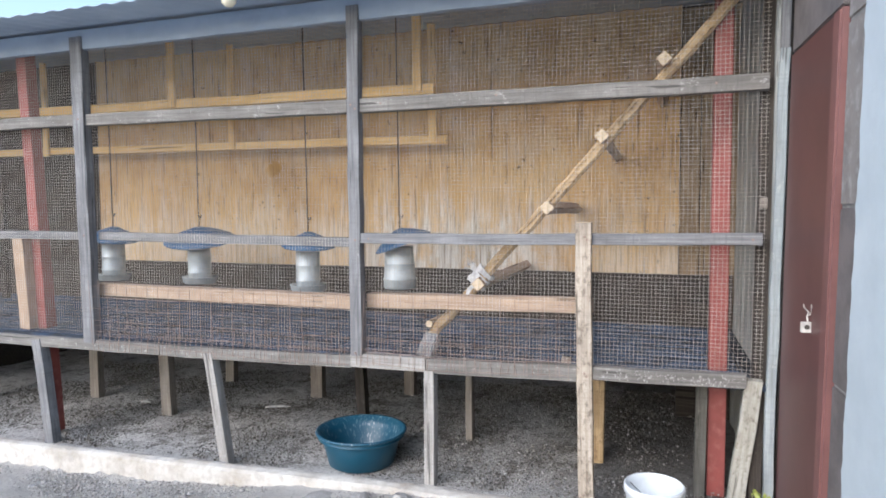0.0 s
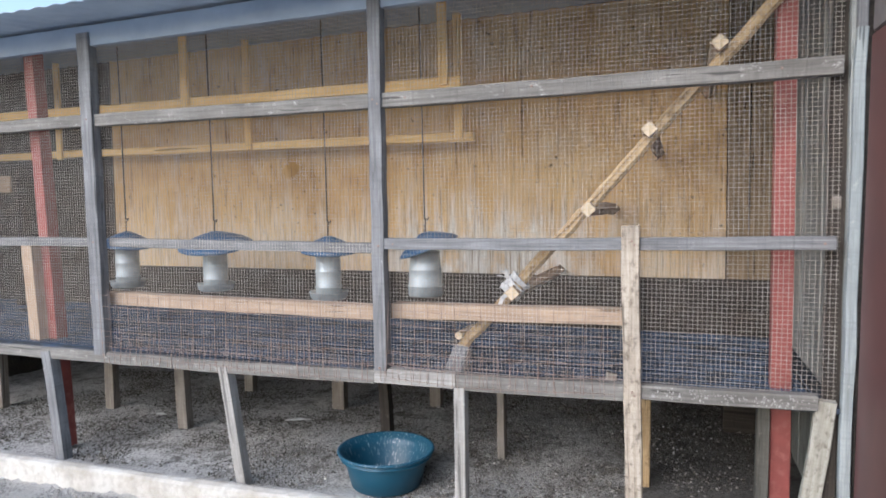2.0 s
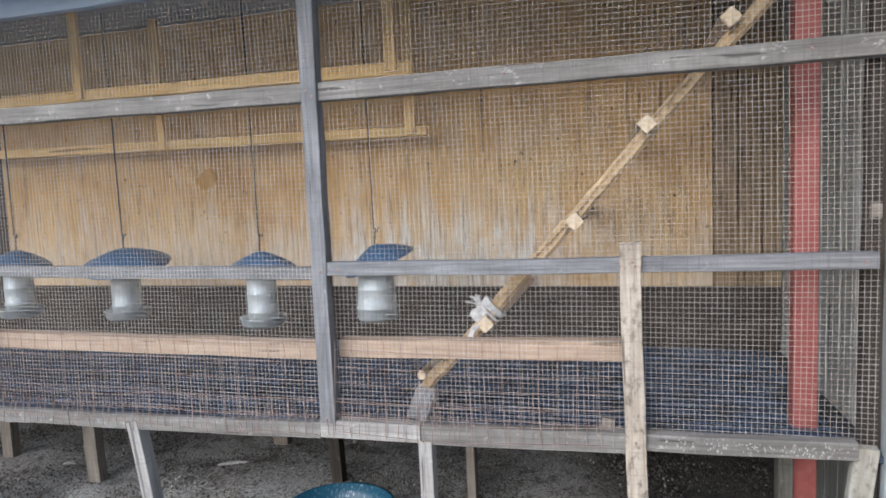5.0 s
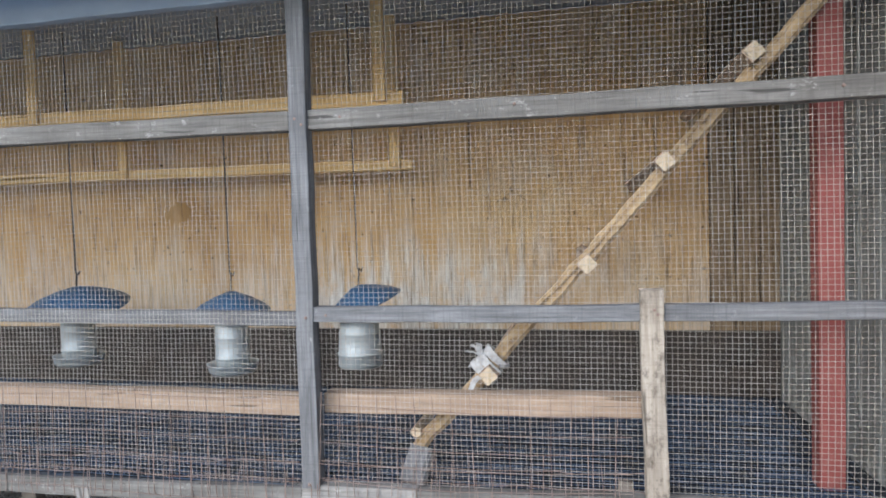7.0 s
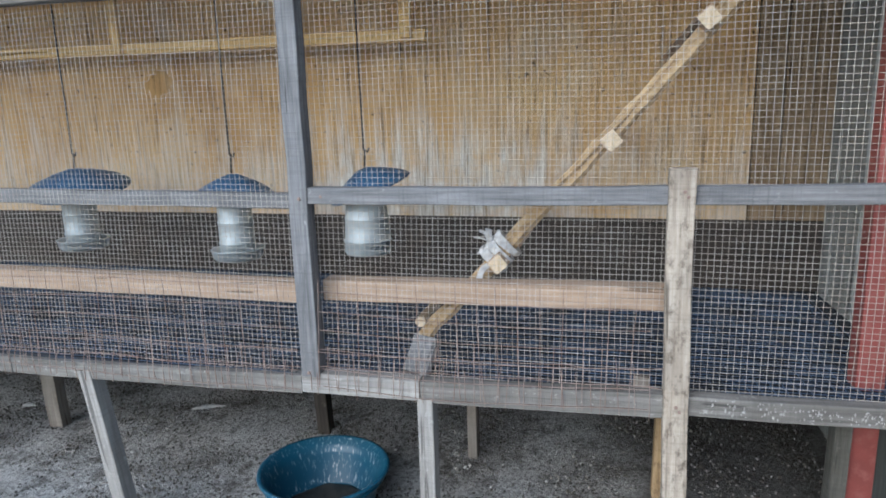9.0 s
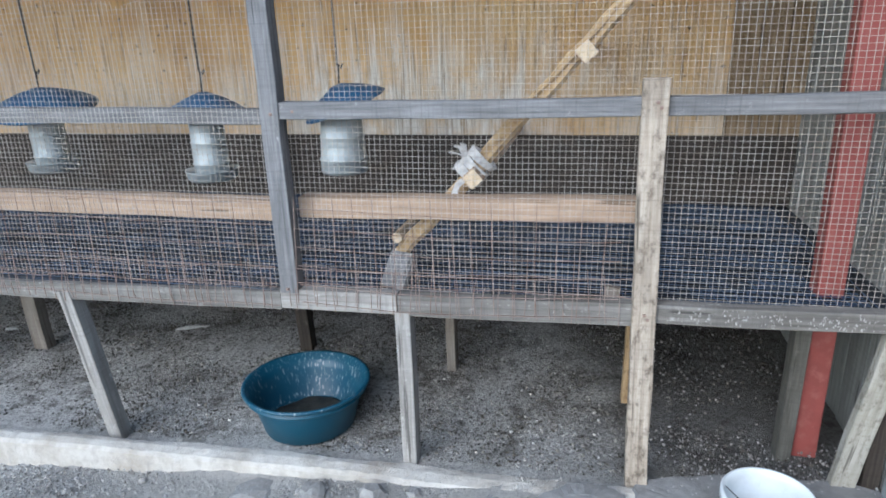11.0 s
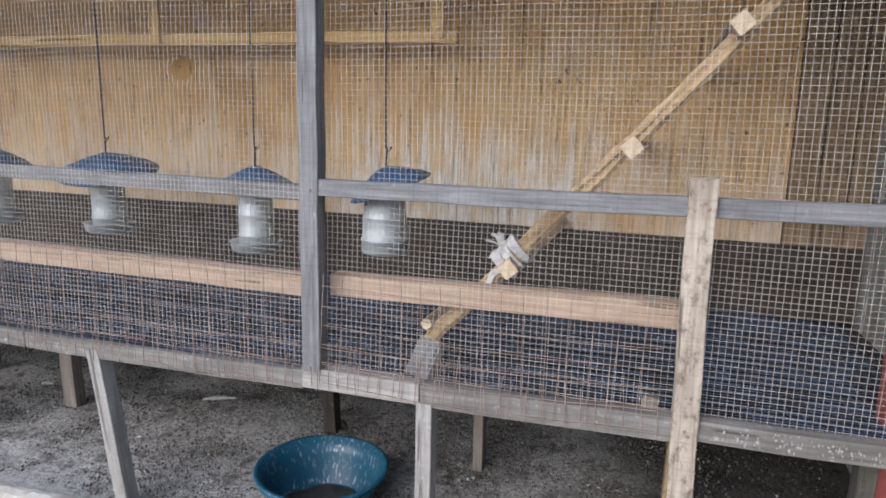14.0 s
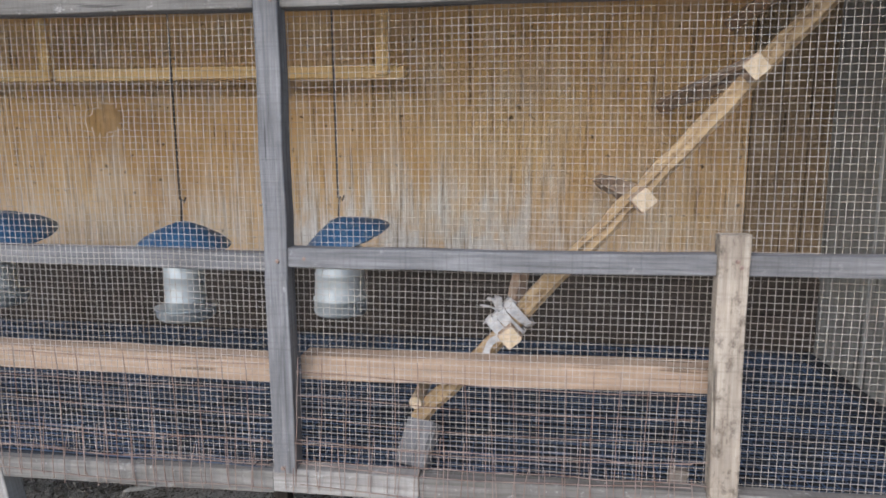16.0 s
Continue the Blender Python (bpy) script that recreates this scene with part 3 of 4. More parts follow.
# legs under the floor
LEGS = [(-2.515, 2.2, -2.575, 0.05, GREY_WOOD), (-1.588, 2.2, -1.66, 0.041, PALE_DIRTY), (-0.72, 2.2, -0.722, 0.037, PALE_DIRTY),
        (-2.29, 2.67, -2.31, 0.06, LEG_WOOD), (-1.262, 2.78, -1.285, 0.045, DARK_BOARD), (-0.718, 2.7, -0.72, 0.03, LEG_WOOD), (-0.168, 2.56, -0.165, 0.045, BARKED),
        (-2.4, 3.32, -2.4, 0.06, LEG_WOOD), (-1.7, 3.13, -1.7, 0.07, LEG_WOOD), (-1.23, 3.3, -1.23, 0.06, LEG_WOOD), (-2.95, 2.85, -2.95, 0.06, LEG_WOOD), (-3.6, 2.7, -3.6, 0.06, LEG_WOOD),
        (0.183, 2.35, 0.186, 0.034, CORNER_BOARD)]
for x, y, xt, w, m in LEGS:
    timber("floor_leg", (x, y, slab_height(x) - 0.03), (xt, y, 0.655 if y < 2.25 else 0.668), w, 0.045, m, HOUSE)

timber("wedge", (-0.25, 2.228, 0.682), (-0.243, 2.232, 0.728), 0.032, 0.02, LEG_WOOD, HOUSE, "small wooden wedge on the floor")

# nails in the rails
bm = bmesh.new()
bmesh.ops.create_cone(bm, cap_ends=True, segments=8, radius1=0.0042, radius2=0.0034, depth=0.003, matrix=pose(0, 0, 0, 90))
nail_mesh = bpy.data.meshes.new("nail")
bm.to_mesh(nail_mesh)
bm.free()
nail_mesh.materials.append(RUSTY)
for x, y, z in ((-1.012, 2.1745, 1.6), (-0.995, 2.1745, 1.585), (-0.48, 2.1865, 1.605), (-0.9, 2.1865, 1.6), (-2.28, 2.1745, 1.61), (-2.272, 2.1745, 1.12), (-1.0, 2.1745, 1.115), (-0.176, 2.1685, 1.125), (-0.183, 2.1685, 1.135), (-0.18, 2.1685, 0.69), (-0.173, 2.1685, 0.68), (-0.95, 2.1815, 1.12), (0.31, 2.1815, 1.13), (-1.005, 2.1745, 0.7), (0.2, 2.1865, 1.6)):
    nail = new("nail", nail_mesh)
    nail.parent = HOUSE
    nail.matrix_parent_inverse = Matrix.Translation(HOUSE.location).inverted()
    nail.location = (x, y, z)

# floor sheet with its net
tagged(box("hen_house_floor", -4.3, 0.36, 2.2, 3.88, 0.668, 0.682, NETTING), "dark raised floor covered with netting", "floor", kind="structure")
rng = random.Random(3)
net = []
for i in range(62):
    y = 2.2 + i * 0.016 + rng.uniform(-0.004, 0.004)
    net.append([(-4.2 + k * 0.18, y + rng.uniform(-0.004, 0.004), 0.6855 + rng.uniform(0, 0.003)) for k in range(26)])
for i in range(180):
    x = -4.2 + i * 0.0252
    net.append([(x + rng.uniform(-0.003, 0.003), 2.2 + k * 0.12, 0.6865 + rng.uniform(0, 0.003)) for k in range(9)])
tagged(wire_object("floor_net", net, 0.0014, NET_WIRE), "dark blue-grey netting on the floor", "netting", kind="stuff")


# ---- wire netting ----
def netting(x0, x1, z0, z1, pitch, radius, y, material, label, seed, wobble=0.0012, skip=0.0, holes=()):
    r = random.Random(seed)
    off = seed * 7.3

    def shift(x, z):
        a = noise.noise(Vector((x * 2.2 + off, z * 2.2, 0)))
        c = noise.noise(Vector((x * 2.2, z * 2.2 + off, 9)))
        ex = ez = 0.0
        for hx, hz, hr in holes:
            d = math.hypot(x - hx, z - hz)
            k = 0.16 * hr * math.exp(-((d / hr - 1.0) ** 2) * 2.5)
            ex, ez = ex + k * (x - hx) / (d + 1e-4), ez + k * (z - hz) / (d + 1e-4)
            w = 0.0035 * math.exp(-((d / 0.05) ** 2))
            ex, ez = ex + w * noise.noise(Vector((x * 55, z * 55, off))), ez + w * noise.noise(Vector((x * 55, z * 55, off + 5)))
        return wobble * 5 * a + ex, wobble * 5 * c + ez, 0.0

    def torn(path):
        """The path cut where it crosses a hole."""
        runs, run = [], []
        for p in path:
            if any(math.hypot(p[0] - hx, p[2] - hz) < hr for hx, hz, hr in holes):
                if len(run) > 1:
                    runs.append(run)
                run = []
            else:
                run.append(p)
        return runs + ([run] if len(run) > 1 else [])

    paths = []
    for i in range(int((x1 - x0) / pitch) + 1):
        if r.random() < skip:
            continue
        x, w = x0 + i * pitch, r.uniform(-0.4, 0.4) * wobble
        n = int((z1 - z0) / (0.012 if holes else 0.05)) + 1
        path = []
        for k in range(n + 1):
            z = z0 + (z1 - z0) * k / n
            dx, dz, dy = shift(x, z)
            path.append((x + w + dx + r.uniform(-0.25, 0.25) * wobble, y + dy, z))
        paths += torn(path)
    for i in range(int((z1 - z0) / pitch) + 1):
        if r.random() < skip:
            continue
        z, w = z0 + i * pitch, r.uniform(-0.4, 0.4) * wobble
        n = int((x1 - x0) / (0.012 if holes else 0.06)) + 1
        path = []
        for k in range(n + 1):
            x = x0 + (x1 - x0) * k / n
            dx, dz, dy = shift(x, z)
            path.append((x, y + dy + radius * 1.2, z + w + dz + r.uniform(-0.25, 0.25) * wobble))
        paths += torn(path)
    return tagged(wire_object("wire_netting", paths, radius, material), label, "wire netting", "front netting", kind="stuff")


netting(-4.25, -2.28, 0.66, 1.93, 0.0127, 0.00055, 2.216, WIRE, "square galvanised netting stretched over the front", 1)
netting(-2.275, -1.01, 0.66, 1.93, 0.0127, 0.00055, 2.216, WIRE, "square galvanised netting stretched over the front, torn in places", 2, 0.0016, holes=((-1.374, 1.376, 0.019), (-1.352, 1.386, 0.021)))
netting(-1.005, 0.35, 0.70, 1.93, 0.0127, 0.00055, 2.216, WIRE, "square galvanised netting stretched over the front", 3)
netting(-2.25, -1.03, 0.655, 0.93, 0.051, 0.00085, 2.174, RUSTY, "coarse rusted netting over the lower front", 4, 0.004)
netting(-0.97, -0.235, 0.665, 0.93, 0.047, 0.0009, 2.174, RUSTY, "coarse rusted netting over the lower front", 5, 0.004)


def wire_ends(x0, x1, seed, z_of):
    """Cut ends of the netting bent down over the floor edging, with two slack wires above them."""
    r = random.Random(seed)
    paths = []
    x = x0
    while x < x1:
        z = z_of(x)
        k = r.uniform(-0.006, 0.006)
        top = z + r.uniform(0.05, 0.12)
        paths.append([(x - k, 2.184, top), (x, 2.176, z + 0.028), (x + k * 0.4, 2.1755, z), (x + k, 2.1755 + r.uniform(0, 0.002), z - r.uniform(0.012, 0.03))])
        x += r.uniform(0.016, 0.036)
    for lift in (0.045, 0.085):
        n = int((x1 - x0) / 0.04)
        paths.append([(x0 + (x1 - x0) * i / n, 2.178, z_of(x0 + (x1 - x0) * i / n) + lift + 0.012 * noise.noise(Vector((i * 0.21, seed, lift * 90))) + r.uniform(-0.002, 0.002)) for i in range(n + 1)])
    tagged(wire_object("wire_ends", paths, 0.0009, RUSTY), "rusted netting ends bent over the floor edging", "wire ends", kind="stuff")


wire_ends(-2.24, -1.03, 11, lambda x: 0.655 + 0.012 * (x + 1.9))
wire_ends(-1.0, -0.2, 12, lambda x: 0.671 + 0.016 * (x + 0.9))

# ---- inside: ladder ----
ladder = tagged(empty("ladder_perch", (-0.77, 2.35, 0.69)), "slanting barked pole with pale square perches", "ladder")
FOOT, TOP = Vector((-0.765, 2.33, 0.752)), Vector((0.27, 2.33, 1.9))
timber("stringer", FOOT, TOP, 0.035, 0.036, BARKED, ladder, rough=0.003, step=0.05, chamfer=0.009)
for x, z in ((-0.566, 0.956), (-0.322, 1.23), (-0.142, 1.466), (0.051, 1.705)):
    at = Vector((x, 2.33, z))
    bar = timber("perch", at + Vector((0, -0.055, 0)), at + Vector((0, 0.84, 0)), 0.036, 0.036, OLD_PINE, ladder, "pale square perch with a sawn end", spin=-42)
    bm = timber_mesh(0.003, 0.034, 0.034, 9, 0, 0.003)
    cap = part("sawn_end", bm, CUT_END, bar)
    cap.location = (-0.003, 0, 0)
timber("ladder_foot", (-0.762, 2.243, 0.69), (-0.74, 2.297, 0.762), 0.072, 0.02, GREY_WOOD, ladder, "grey board foot", rough=0.002)


def ribbon(bm, path, width, thick):
    """A flat strip of cloth along a list of (point, across) pairs."""
    rings = []
    for i, (p, across) in enumerate(path):
        d = (path[min(i + 1, len(path) - 1)][0] - path[max(i - 1, 0)][0]).normalized()
        out = d.cross(across).normalized() * thick / 2
        side = across.normalized() * width / 2
        rings.append([bm.verts.new(p + c) for c in (side + out, -side + out, -side - out, side - out)])
    for a, b in zip(rings, rings[1:]):
        for k in range(4):
            bm.faces.new((a[k], a[(k + 1) % 4], b[(k + 1) % 4], b[k]))
    bm.faces.new(rings[0]), bm.faces.new(rings[-1][::-1])


def binding():
    """One rag strip wound tightly round the pole and the perch, knotted, with loose tails."""
    r = random.Random(4)
    d = (TOP - FOOT).normalized()
    up = Vector((-d.z, 0, d.x))
    deep = Vector((0, 1, 0))
    rag = tagged(empty("rag_binding", FOOT + d * 0.3), "pale grey rag strip knotted round the slanting pole", "rag")
    path = []
    for k in range(9 * 16):
        a = k * 2 * math.pi / 16
        c = d * (-0.04 + 0.0082 * k / 16 + 0.007 * math.sin(k * 0.13))
        e = 0.0275 + 0.0035 * r.random() + 0.008 * max(0.0, math.cos(a))
        path.append((c + up * e * math.cos(a) * 1.1 + deep * e * math.sin(a), d + up * 0.3 * math.sin(k * 0.4)))
    bm = bmesh.new()
    ribbon(bm, path, 0.0125, 0.0022)
    part("winding", bm, RAG, rag)
    knot = up * 0.034 - deep * 0.014
    for lean_x, lean_z, size in ((-0.02, 0.03, 0.017), (-0.034, 0.014, 0.016), (-0.004, 0.034, 0.015)):
        path = []
        for k in range(9):
            u = k / 8
            path.append((knot + Vector((lean_x * u, -0.012 * math.sin(3 * u), lean_z * math.sin(2.2 * u))), Vector((0.75, 0.5 * math.sin(4 * u), -0.5 + 0.4 * u))))
        bm = bmesh.new()
        ribbon(bm, path, size, 0.0022)
        part("tail", bm, RAG, rag)
    path = [(d * (-0.036 - 0.011 * k) - deep * (0.0225 + 0.001 * (k % 3)) + up * 0.006 * math.sin(k * 0.9), up) for k in range(10)]
    bm = bmesh.new()
    ribbon(bm, path, 0.014, 0.0022)
    part("tail", bm, RAG, rag)


binding()
bm = lathe([(0, 0), (0.012, 0), (0.0135, 0.002), (0.0135, 0.16), (0, 0.16)], 16)
dowel = part("round_peg", bm, CUT_END, ladder, "round pale peg")
dowel.matrix_parent_inverse = Matrix.Translation(ladder.location).inverted()
dowel.matrix_basis = pose(-0.762, 2.3, 0.8, -90)


# ---- hanging perches ----
def hanging_perch(y, z, x0, x1, straps, h, rise, label):
    t = tagged(empty("hanging_perch", (x1, y, z)), label, "perch", "hanging perches")
    timber("bar", (x0, y, z + rise), (x1, y, z), 0.03, h, PINE, t, rough=0.003, step=0.3)
    for x in straps:
        timber("strap", (x, y - 0.024, z - 0.01), (x - 0.004, y - 0.024, 1.955 + 0.14 * (y - 1.9)), 0.038, 0.016, PINE, t)
    return t


hanging_perch(3.05, 1.565, -4.25, -0.935, (-3.47, -2.145, -1.0), 0.038, 0.028, "long yellow pine perch hung low from the roof")
hanging_perch(2.7, 1.742, -4.25, -0.875, (-3.9, -2.23, -0.945), 0.042, 0.02, "long yellow pine perch hung close under the roof")


# ---- feeders ----
def feeder(x, y, z, tilt, hook_z, top_z, label, wide=1.0, tray=True, hat=1.0):
    t = tagged(empty("hanging_feeder", (x, y, z)), label, "feeder", "feeders")
    bm = lathe([(0.0, 0.012), (0.052, 0.012), (0.055, 0.02), (0.056, 0.05), (0.0585, 0.053), (0.0585, 0.058), (0.0555, 0.061), (0.056, 0.12), (0.0575, 0.123), (0.0575, 0.127), (0.0555, 0.13), (0.055, 0.2), (0.053, 0.2), (0.053, 0.06), (0.0, 0.06)], 32)
    for v in bm.verts:
        k = wide * (1.12 - 0.9 * v.co.z if not tray else 1.0)
        v.co.x, v.co.y = v.co.x * k, v.co.y * k
    part("drum", bm, ZINC, t, "zinc sheet drum", True)
    bm = lathe([(0.0, 0.0), (0.072, 0.0), (0.08, 0.008), (0.084, 0.03), (0.087, 0.032), (0.087, 0.035), (0.081, 0.033), (0.077, 0.012), (0.0, 0.006)], 32)
    if tray:
        part("tray", bm, ZINC, t, "shallow zinc tray", True)
    else:
        bm.free()
    bm = lathe([(0.0, 0.055), (0.02, 0.053), (0.07, 0.034), (0.115, 0.012), (0.132, 0.0), (0.134, 0.003), (0.115, 0.018), (0.07, 0.041), (0.02, 0.061), (0.0, 0.062)], 36)
    lid = part("lid", bm, LID_BLUE, t, "blue plastic rain hat, tilted", True)
    lid.matrix_local = pose(0.018 if not tray else 0.006, 0, 0.215, tilt[0], tilt[1], 0) @ Matrix.Diagonal((hat, hat * 0.9, 1.1, 1))
    wire_object("hanger", [[(0, 0, 0.27), (0.004, 0, hook_z - z), (0.012, 0, hook_z - z - 0.012), (0.018, 0, hook_z - z + 0.002)], [(0.0, 0, hook_z - z - 0.005), (-0.006, 0.002, (hook_z + top_z) / 2 - z), (-0.012, 0, top_z - z)]], 0.0033, BLACK_WIRE, t)
    return t


feeder(-1.062, 2.75, 0.86, (10, -19), 1.2, 2.072, "zinc drum feeder with tilted blue lid", 1.2, False)
feeder(-1.53, 2.75, 0.84, (8, 4), 1.19, 2.072, "zinc drum feeder under a flat blue lid", hat=0.98)
feeder(-2.15, 2.75, 0.86, (14, 3), 1.2, 2.072, "zinc drum feeder with broad blue lid", hat=1.35)

feeder(-2.7, 2.75, 0.86, (6, 8), 1.21, 2.072, "zinc drum feeder hung at the far end")

# nest box at the far end
nest = tagged(empty("nest_box", (-3.85, 3.0, 0.69)), "yellow pine nest box frame by the dark wall", "nest box")
timber("post", (-3.82, 3.0, 0.682), (-3.82, 3.0, 1.5), 0.045, 0.03, DARK_BOARD, nest, "dark soiled post")
timber("front_board", (-4.28, 2.985, 1.42), (-3.83, 2.985, 1.42), 0.02, 0.1, OLD_PINE, nest)
timber("shelf", (-4.28, 3.08, 1.1), (-3.8, 3.08, 1.1), 0.18, 0.02, DARK_BOARD, nest)

# ---- on the ground ----
basin = tagged(empty("basin", (-1.058, 2.33, slab_height(-1.05) - 0.006)), "teal plastic washing basin with dried white drips", "basin")
bm = lathe([(0.0, 0.0), (0.118, 0.0), (0.128, 0.006), (0.152, 0.1), (0.154, 0.107), (0.167, 0.108), (0.1695, 0.111), (0.1685, 0.1145), (0.163, 0.116), (0.165, 0.124), (0.175, 0.1255), (0.1785, 0.129), (0.1775, 0.134), (0.172, 0.1355), (0.165, 0.132), (0.157, 0.117), (0.1535, 0.115), (0.146, 0.09), (0.124, 0.014), (0.118, 0.008), (0.0, 0.006)], 64)
bowl = part("bowl", bm, BASIN, basin, smooth=True)
bowl.data.materials.append(BASIN_STAINED)
for f in bowl.data.polygons:
    if f.normal.x * f.center.x + f.normal.y * f.center.y < 0 or f.center.z > 0.124:
        f.material_index = 1
bm = lathe([(0.0, 0.018), (0.02, 0.019), (0.04, 0.018), (0.06, 0.019), (0.08, 0.017), (0.095, 0.016), (0.108, 0.011), (0.0, 0.0075)], 40)
for v in bm.verts:
    v.co.z += 0.006 * noise.noise(v.co * 30)
    v.co.xy *= 1.06 + 0.1 * noise.noise(v.co * 18)
part("sediment", bm, DREGS, basin, "dark wet dregs", True)


bucket = tagged(empty("bucket", (0.041, 1.94, slab_height(0) + 0.003)), "small white plastic bucket with a wire bail", "bucket")
bm = lathe([(0.0, 0.0), (0.066, 0.0), (0.07, 0.004), (0.078, 0.157), (0.083, 0.16), (0.083, 0.178), (0.08, 0.182), (0.0765, 0.18), (0.0755, 0.165), (0.067, 0.006), (0.0, 0.005)], 48)
part("pail", bm, WHITE_PLASTIC, bucket, smooth=True)
wire_object("bail", [[(-0.068, 0.035, 0.165), (-0.045, 0.02, 0.15), (0.0, -0.012, 0.125), (0.04, -0.04, 0.108), (0.062, -0.036, 0.11)]], 0.0011, BLACK_WIRE, bucket)


def feather(x, y, length, turn):
    bm = bmesh.new()
    n = 12
    rows = []
    for i in range(n + 1):
        u = i / n
        w = 0.014 * math.sin(math.pi * min(1, 0.12 + u * 0.88)) * (1 - 0.25 * (i % 3 == 0))
        z = 0.005 * math.sin(math.pi * u) + 0.004
        rows.append([bm.verts.new((u * length, -w, z - 0.003)), bm.verts.new((u * length, 0, z)), bm.verts.new((u * length, w, z - 0.003))])
    for a, b in zip(rows, rows[1:]):
        for i in (0, 1):
            bm.faces.new((a[i], a[i + 1], b[i + 1], b[i]))
    bmesh.ops.solidify(bm, geom=bm.faces[:], thickness=0.0015)
    ob = tagged(linked("feather", bm, FEATHER), "soiled white feather lying on the litter", "feather", "feathers")
    ob.matrix_world = pose(x, y, slab_height(x) + 0.014, 14, 0, turn)


feather(-1.83, 2.82, 0.125, 24)
feather(-2.55, 2.75, 0.06, 5)


def stone(x, y, sx, sy, sz, seed):
    bm = bmesh.new()
    bmesh.ops.create_icosphere(bm, subdivisions=2, radius=1)
    for v in bm.verts:
        k = 1 + 0.5 * noise.noise(v.co * 1.3 + Vector((seed, 0, 0))) + 0.08 * noise.noise(v.co * 4 + Vector((0, seed, 0)))
        v.co = Vector((v.co.x * sx * k, v.co.y * sy * k, v.co.z * sz * k))
    ob = tagged(linked("stone", bm, STONE), "pale rough stone half sunk in the earth", "stone", "stones")
    out = 0.015 + 0.075 * max(0.0, min(1.0, (-0.75 - x) / 1.3))
    ob.location = (x, y, slab_height(x) - out + sz * 0.1)


for i, (x, y, sx, sy, sz) in enumerate(((-1.08, 2.04, 0.06, 0.05, 0.013), (-0.93, 2.05, 0.035, 0.045, 0.02), (-0.78, 2.06, 0.035, 0.03, 0.025), (-1.3, 1.95, 0.03, 0.03, 0.014), (-0.68, 2.07, 0.02, 0.02, 0.015), (-0.62, 1.95, 0.03, 0.025, 0.014))):
    stone(x, y, sx, sy, sz, i * 3.1)
more = random.Random(31)
for i in range(60):
    k = more.uniform(0.005, 0.016)
    stone(more.uniform(-2.4, -0.45), more.uniform(1.72, 2.09), k * more.uniform(0.9, 1.6), k, k * more.uniform(0.4, 0.8), 40 + i * 1.7)


def plate(name, edge, lift, seed, label):
    """A broken concrete plate with a ragged outline and worn upper edge."""
    bm = bmesh.new()
    r = random.Random(seed)
    pts = []
    for (x, y), (u, v) in zip(edge, edge[1:] + edge[:1]):
        for k in range(5):
            pts.append((x + (u - x) * k / 5 + r.uniform(-0.005, 0.005), y + (v - y) * k / 5 + r.uniform(-0.005, 0.005)))
    cx, cy = sum(p[0] for p in pts) / len(pts), sum(p[1] for p in pts) / len(pts)
    rings = []
    for inset, dz in ((1.0, -0.08), (1.0, lift - 0.006), (0.985, lift), (0.6, lift + 0.002)):
        rings.append([bm.verts.new((cx + (x - cx) * inset, cy + (y - cy) * inset, slab_height(x) + dz + (r.uniform(-0.0015, 0.0015) if dz > 0 else 0))) for x, y in pts])
    for a, b in zip(rings, rings[1:]):
        for i in range(len(pts)):
            j = (i + 1) % len(pts)
            bm.faces.new((a[i], a[j], b[j], b[i]))
    bm.faces.new(rings[-1])
    tagged(linked(name, bm, CEMENT_LIGHT), label, "apron", kind="structure")


plate("apron", [(-0.176, 2.19), (-0.172, 2.1), (-0.168, 1.98), (-0.16, 1.86), (0.1, 1.84), (0.6, 1.82), (0.6, 2.14), (0.3, 2.25), (0.05, 2.24)], 0.004, 6, "broken grey concrete apron before the corner")
plate("apron_fragment", [(-0.46, 2.0), (-0.42, 2.06), (-0.36, 2.12), (-0.31, 2.15), (-0.25, 2.152), (-0.2, 2.125), (-0.184, 2.05), (-0.18, 1.93), (-0.3, 1.9), (-0.4, 1.93)], 0.009, 7, "cracked pale concrete fragment beside the apron")


def scatter(name, count, x0, x1, y0, y1, smallest, largest, material, label, seed, lift):
    r = random.Random(seed)
    verts, faces = [], []
    for _ in range(count):
        x, y = r.uniform(x0, x1), r.uniform(y0, y1)
        if noise.noise(Vector((x * 3.3, y * 3.3, seed))) < r.uniform(-0.6, 0.3):
            continue
        s = smallest + (largest - smallest) * r.random() ** 3
        z, a, f = slab_height(x) - 0.01 + lift(x), r.uniform(0, 6.28), r.uniform(0.25, 0.9)
        base = len(verts)
        for k in range(4):
            b = a + k * 1.57 + r.uniform(-0.4, 0.4)
            q = s if k % 2 else s * f
            verts.append((x + q * math.cos(b), y + q * math.sin(b), z + r.uniform(0.0, 0.5) * s + 0.003))
        verts.append((x, y, z + s * r.uniform(0.6, 1.0) + 0.003))
        verts.append((x, y, z - s * 0.3))
        for k in range(4):
            faces += [(base + k, base + (k + 1) % 4, base + 4), (base + (k + 1) % 4, base + k, base + 5)]
    me = bpy.data.meshes.new(name)
    me.from_pydata(verts, [], faces)
    me.materials.append(material)
    tagged(new(name, me), label, name, kind="stuff")


scatter("litter", 95000, -3.6, 0.3, 2.2, 3.6, 0.0012, 0.0066, LITTER, "scattered straw, droppings and feather scraps", 21, lambda x: 0.0)
scatter("gravel", 80000, -3.0, 0.6, 1.35, 2.11, 0.0012, 0.0062, GRAVEL, "grit and small stones on the earth", 22, lambda x: -0.005 - 0.075 * max(0.0, min(1.0, (-0.75 - x) / 1.3)))


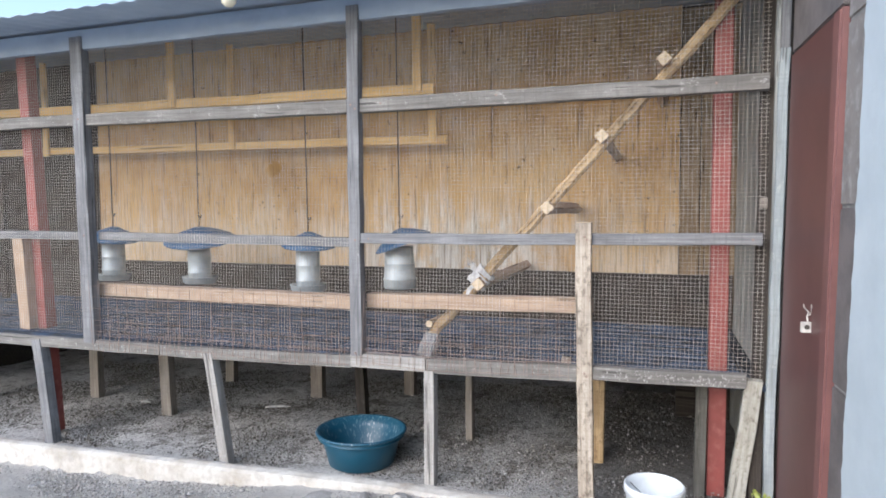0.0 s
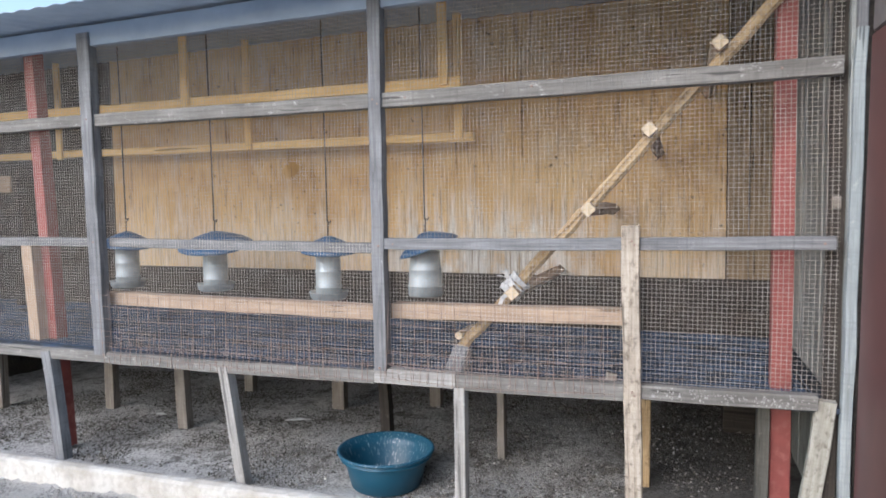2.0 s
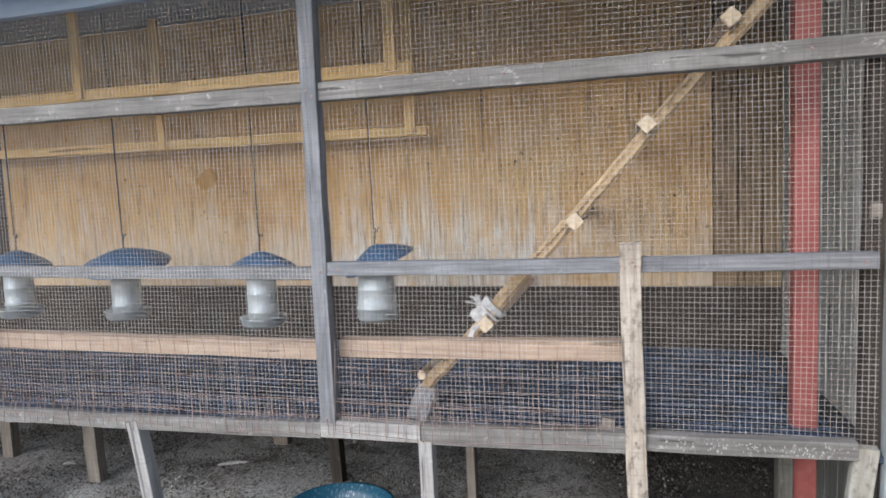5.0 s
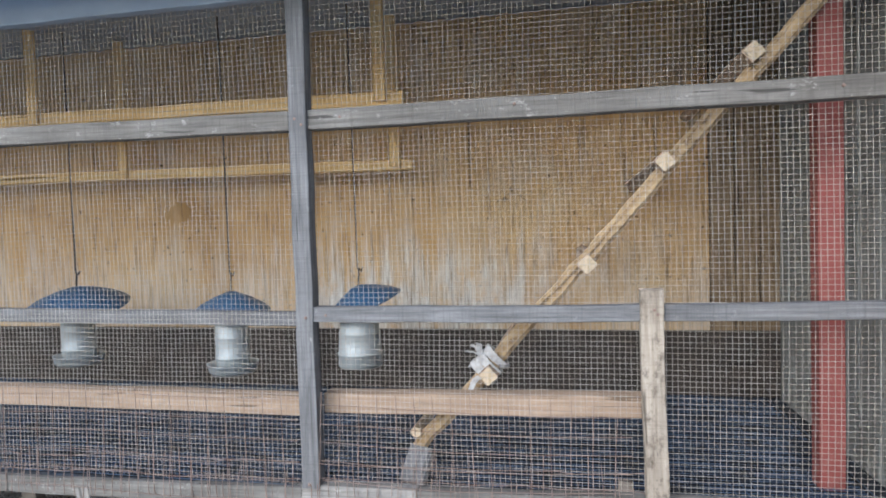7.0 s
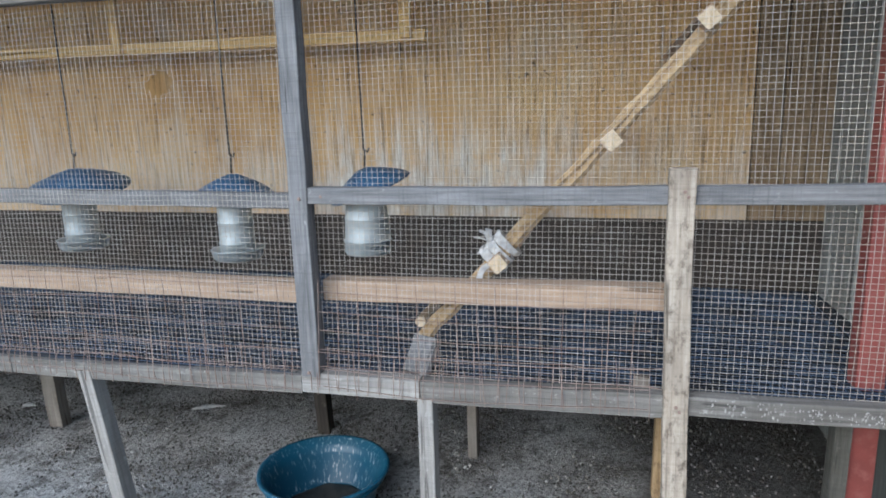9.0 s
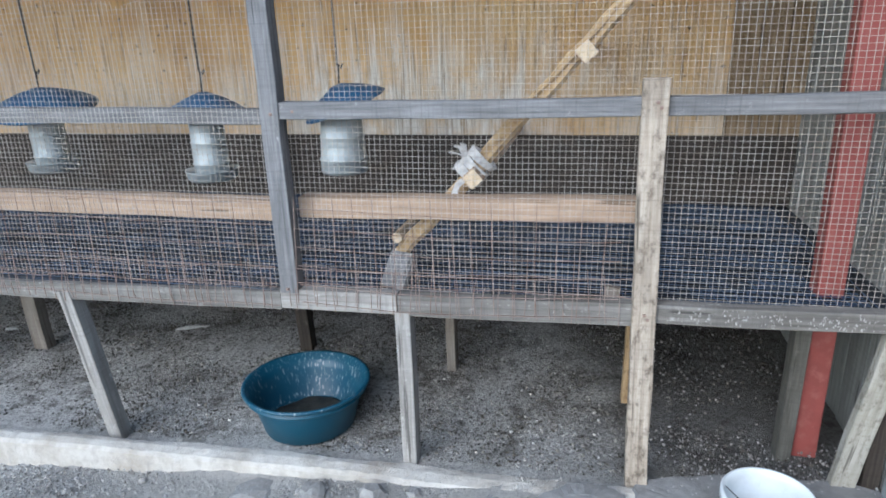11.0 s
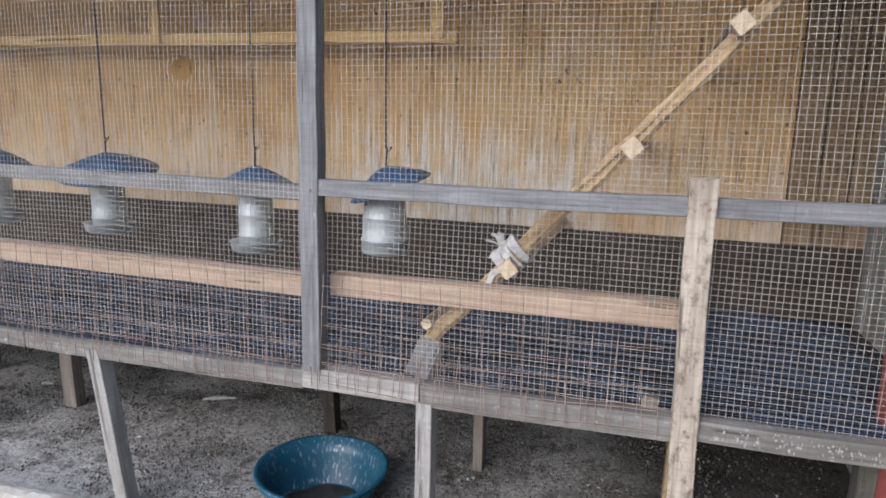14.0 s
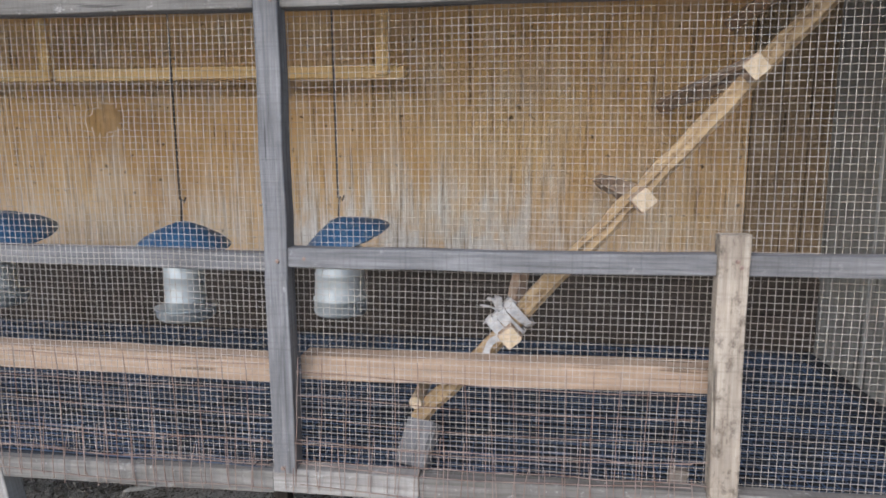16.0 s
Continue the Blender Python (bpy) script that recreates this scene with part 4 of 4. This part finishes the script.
def weed(x, y):
    r = random.Random(2)
    t = tagged(empty("weed", (x, y, slab_height(x) - 0.02)), "small yellow-green weed growing by the plank", "weed")
    for i in range(30):
        bm = bmesh.new()
        bmesh.ops.create_circle(bm, cap_ends=True, segments=8, radius=0.011)
        for v in bm.verts:
            v.co.y *= 0.6
            v.co.z = 6 * v.co.x ** 2 * 2
        bmesh.ops.solidify(bm, geom=bm.faces[:], thickness=0.0006)
        leaf = part("leaf", bm, LEAF, t)
        leaf.matrix_local = pose(r.uniform(-0.03, 0.03), r.uniform(-0.02, 0.02), r.uniform(0.05, 0.16), r.uniform(-50, 50), r.uniform(-50, 50), r.uniform(0, 360))
    wire_object("stem", [[(0, 0, 0), (r.uniform(-0.01, 0.01), 0, 0.08), (r.uniform(-0.03, 0.03), r.uniform(-0.02, 0.02), 0.15)] for _ in range(5)], 0.0012, LEAF, t)


weed(0.325, 2.05)


def droppings():
    r = random.Random(77)
    verts, faces = [], []

    def lump(x, y, z, s, tall):
        base = len(verts)
        for k in range(6):
            a = k * 1.047
            verts.append((x + s * math.cos(a) * r.uniform(0.6, 1.2), y, z + tall * math.sin(a) * r.uniform(0.6, 1.2)))
        verts.append((x, y - s * 0.6, z))
        for k in range(6):
            faces.append((base + k, base + (k + 1) % 6, base + 6))

    for _ in range(70):
        x = r.uniform(-0.12, 0.3)
        z = 0.692 + 0.018 * (x + 0.14) + r.uniform(-0.02, 0.015)
        lump(x, 2.1805, z, r.uniform(0.0006, 0.0018), r.uniform(0.001, 0.004))
    for _ in range(40):
        x = r.uniform(-2.2, -0.25)
        lump(x, 2.1805, 0.685 + 0.012 * (x + 0.25) + r.uniform(-0.025, 0.008), r.uniform(0.0008, 0.0025), r.uniform(0.001, 0.004))
    for _ in range(70):
        x = r.choice((-0.08, 0.0, 0.09, 0.17, 0.22)) + r.gauss(0, 0.022)
        z = 0.688 + 0.018 * (x + 0.14)
        lump(min(0.29, x), 2.1803, z - r.uniform(-0.012, 0.016), r.uniform(0.0008, 0.003), r.uniform(0.0015, 0.005))
    me = bpy.data.meshes.new("droppings")
    me.from_pydata(verts, [], faces)
    me.materials.append(LIME)
    tagged(new("droppings", me), "dried white droppings on the floor edging", "droppings", kind="stuff")


droppings()

scatter("grit", 3500, -0.45, 0.5, 1.83, 2.4, 0.001, 0.005, GRAVEL, "grit and crumbs strewn on the apron", 23, lambda x: 0.011)


def light_bulb(x, y, z):
    t = tagged(empty("light_bulb", (x, y, z)), "unlit cream glass bulb under the roof's edge", "light bulb")
    part("glass", lathe([(0.0, -0.025), (0.012, -0.022), (0.022, -0.012), (0.025, 0.0), (0.022, 0.012), (0.014, 0.02), (0.012, 0.024), (0.0, 0.024)], 28), LAMP_GLASS, t, smooth=True)
    part("socket", lathe([(0.0, 0.022), (0.0145, 0.022), (0.0155, 0.026), (0.0155, 0.04), (0.0, 0.042)], 20), BLACK_WIRE, t, "dark lamp socket", True)


light_bulb(-1.333, 1.925, 1.926)
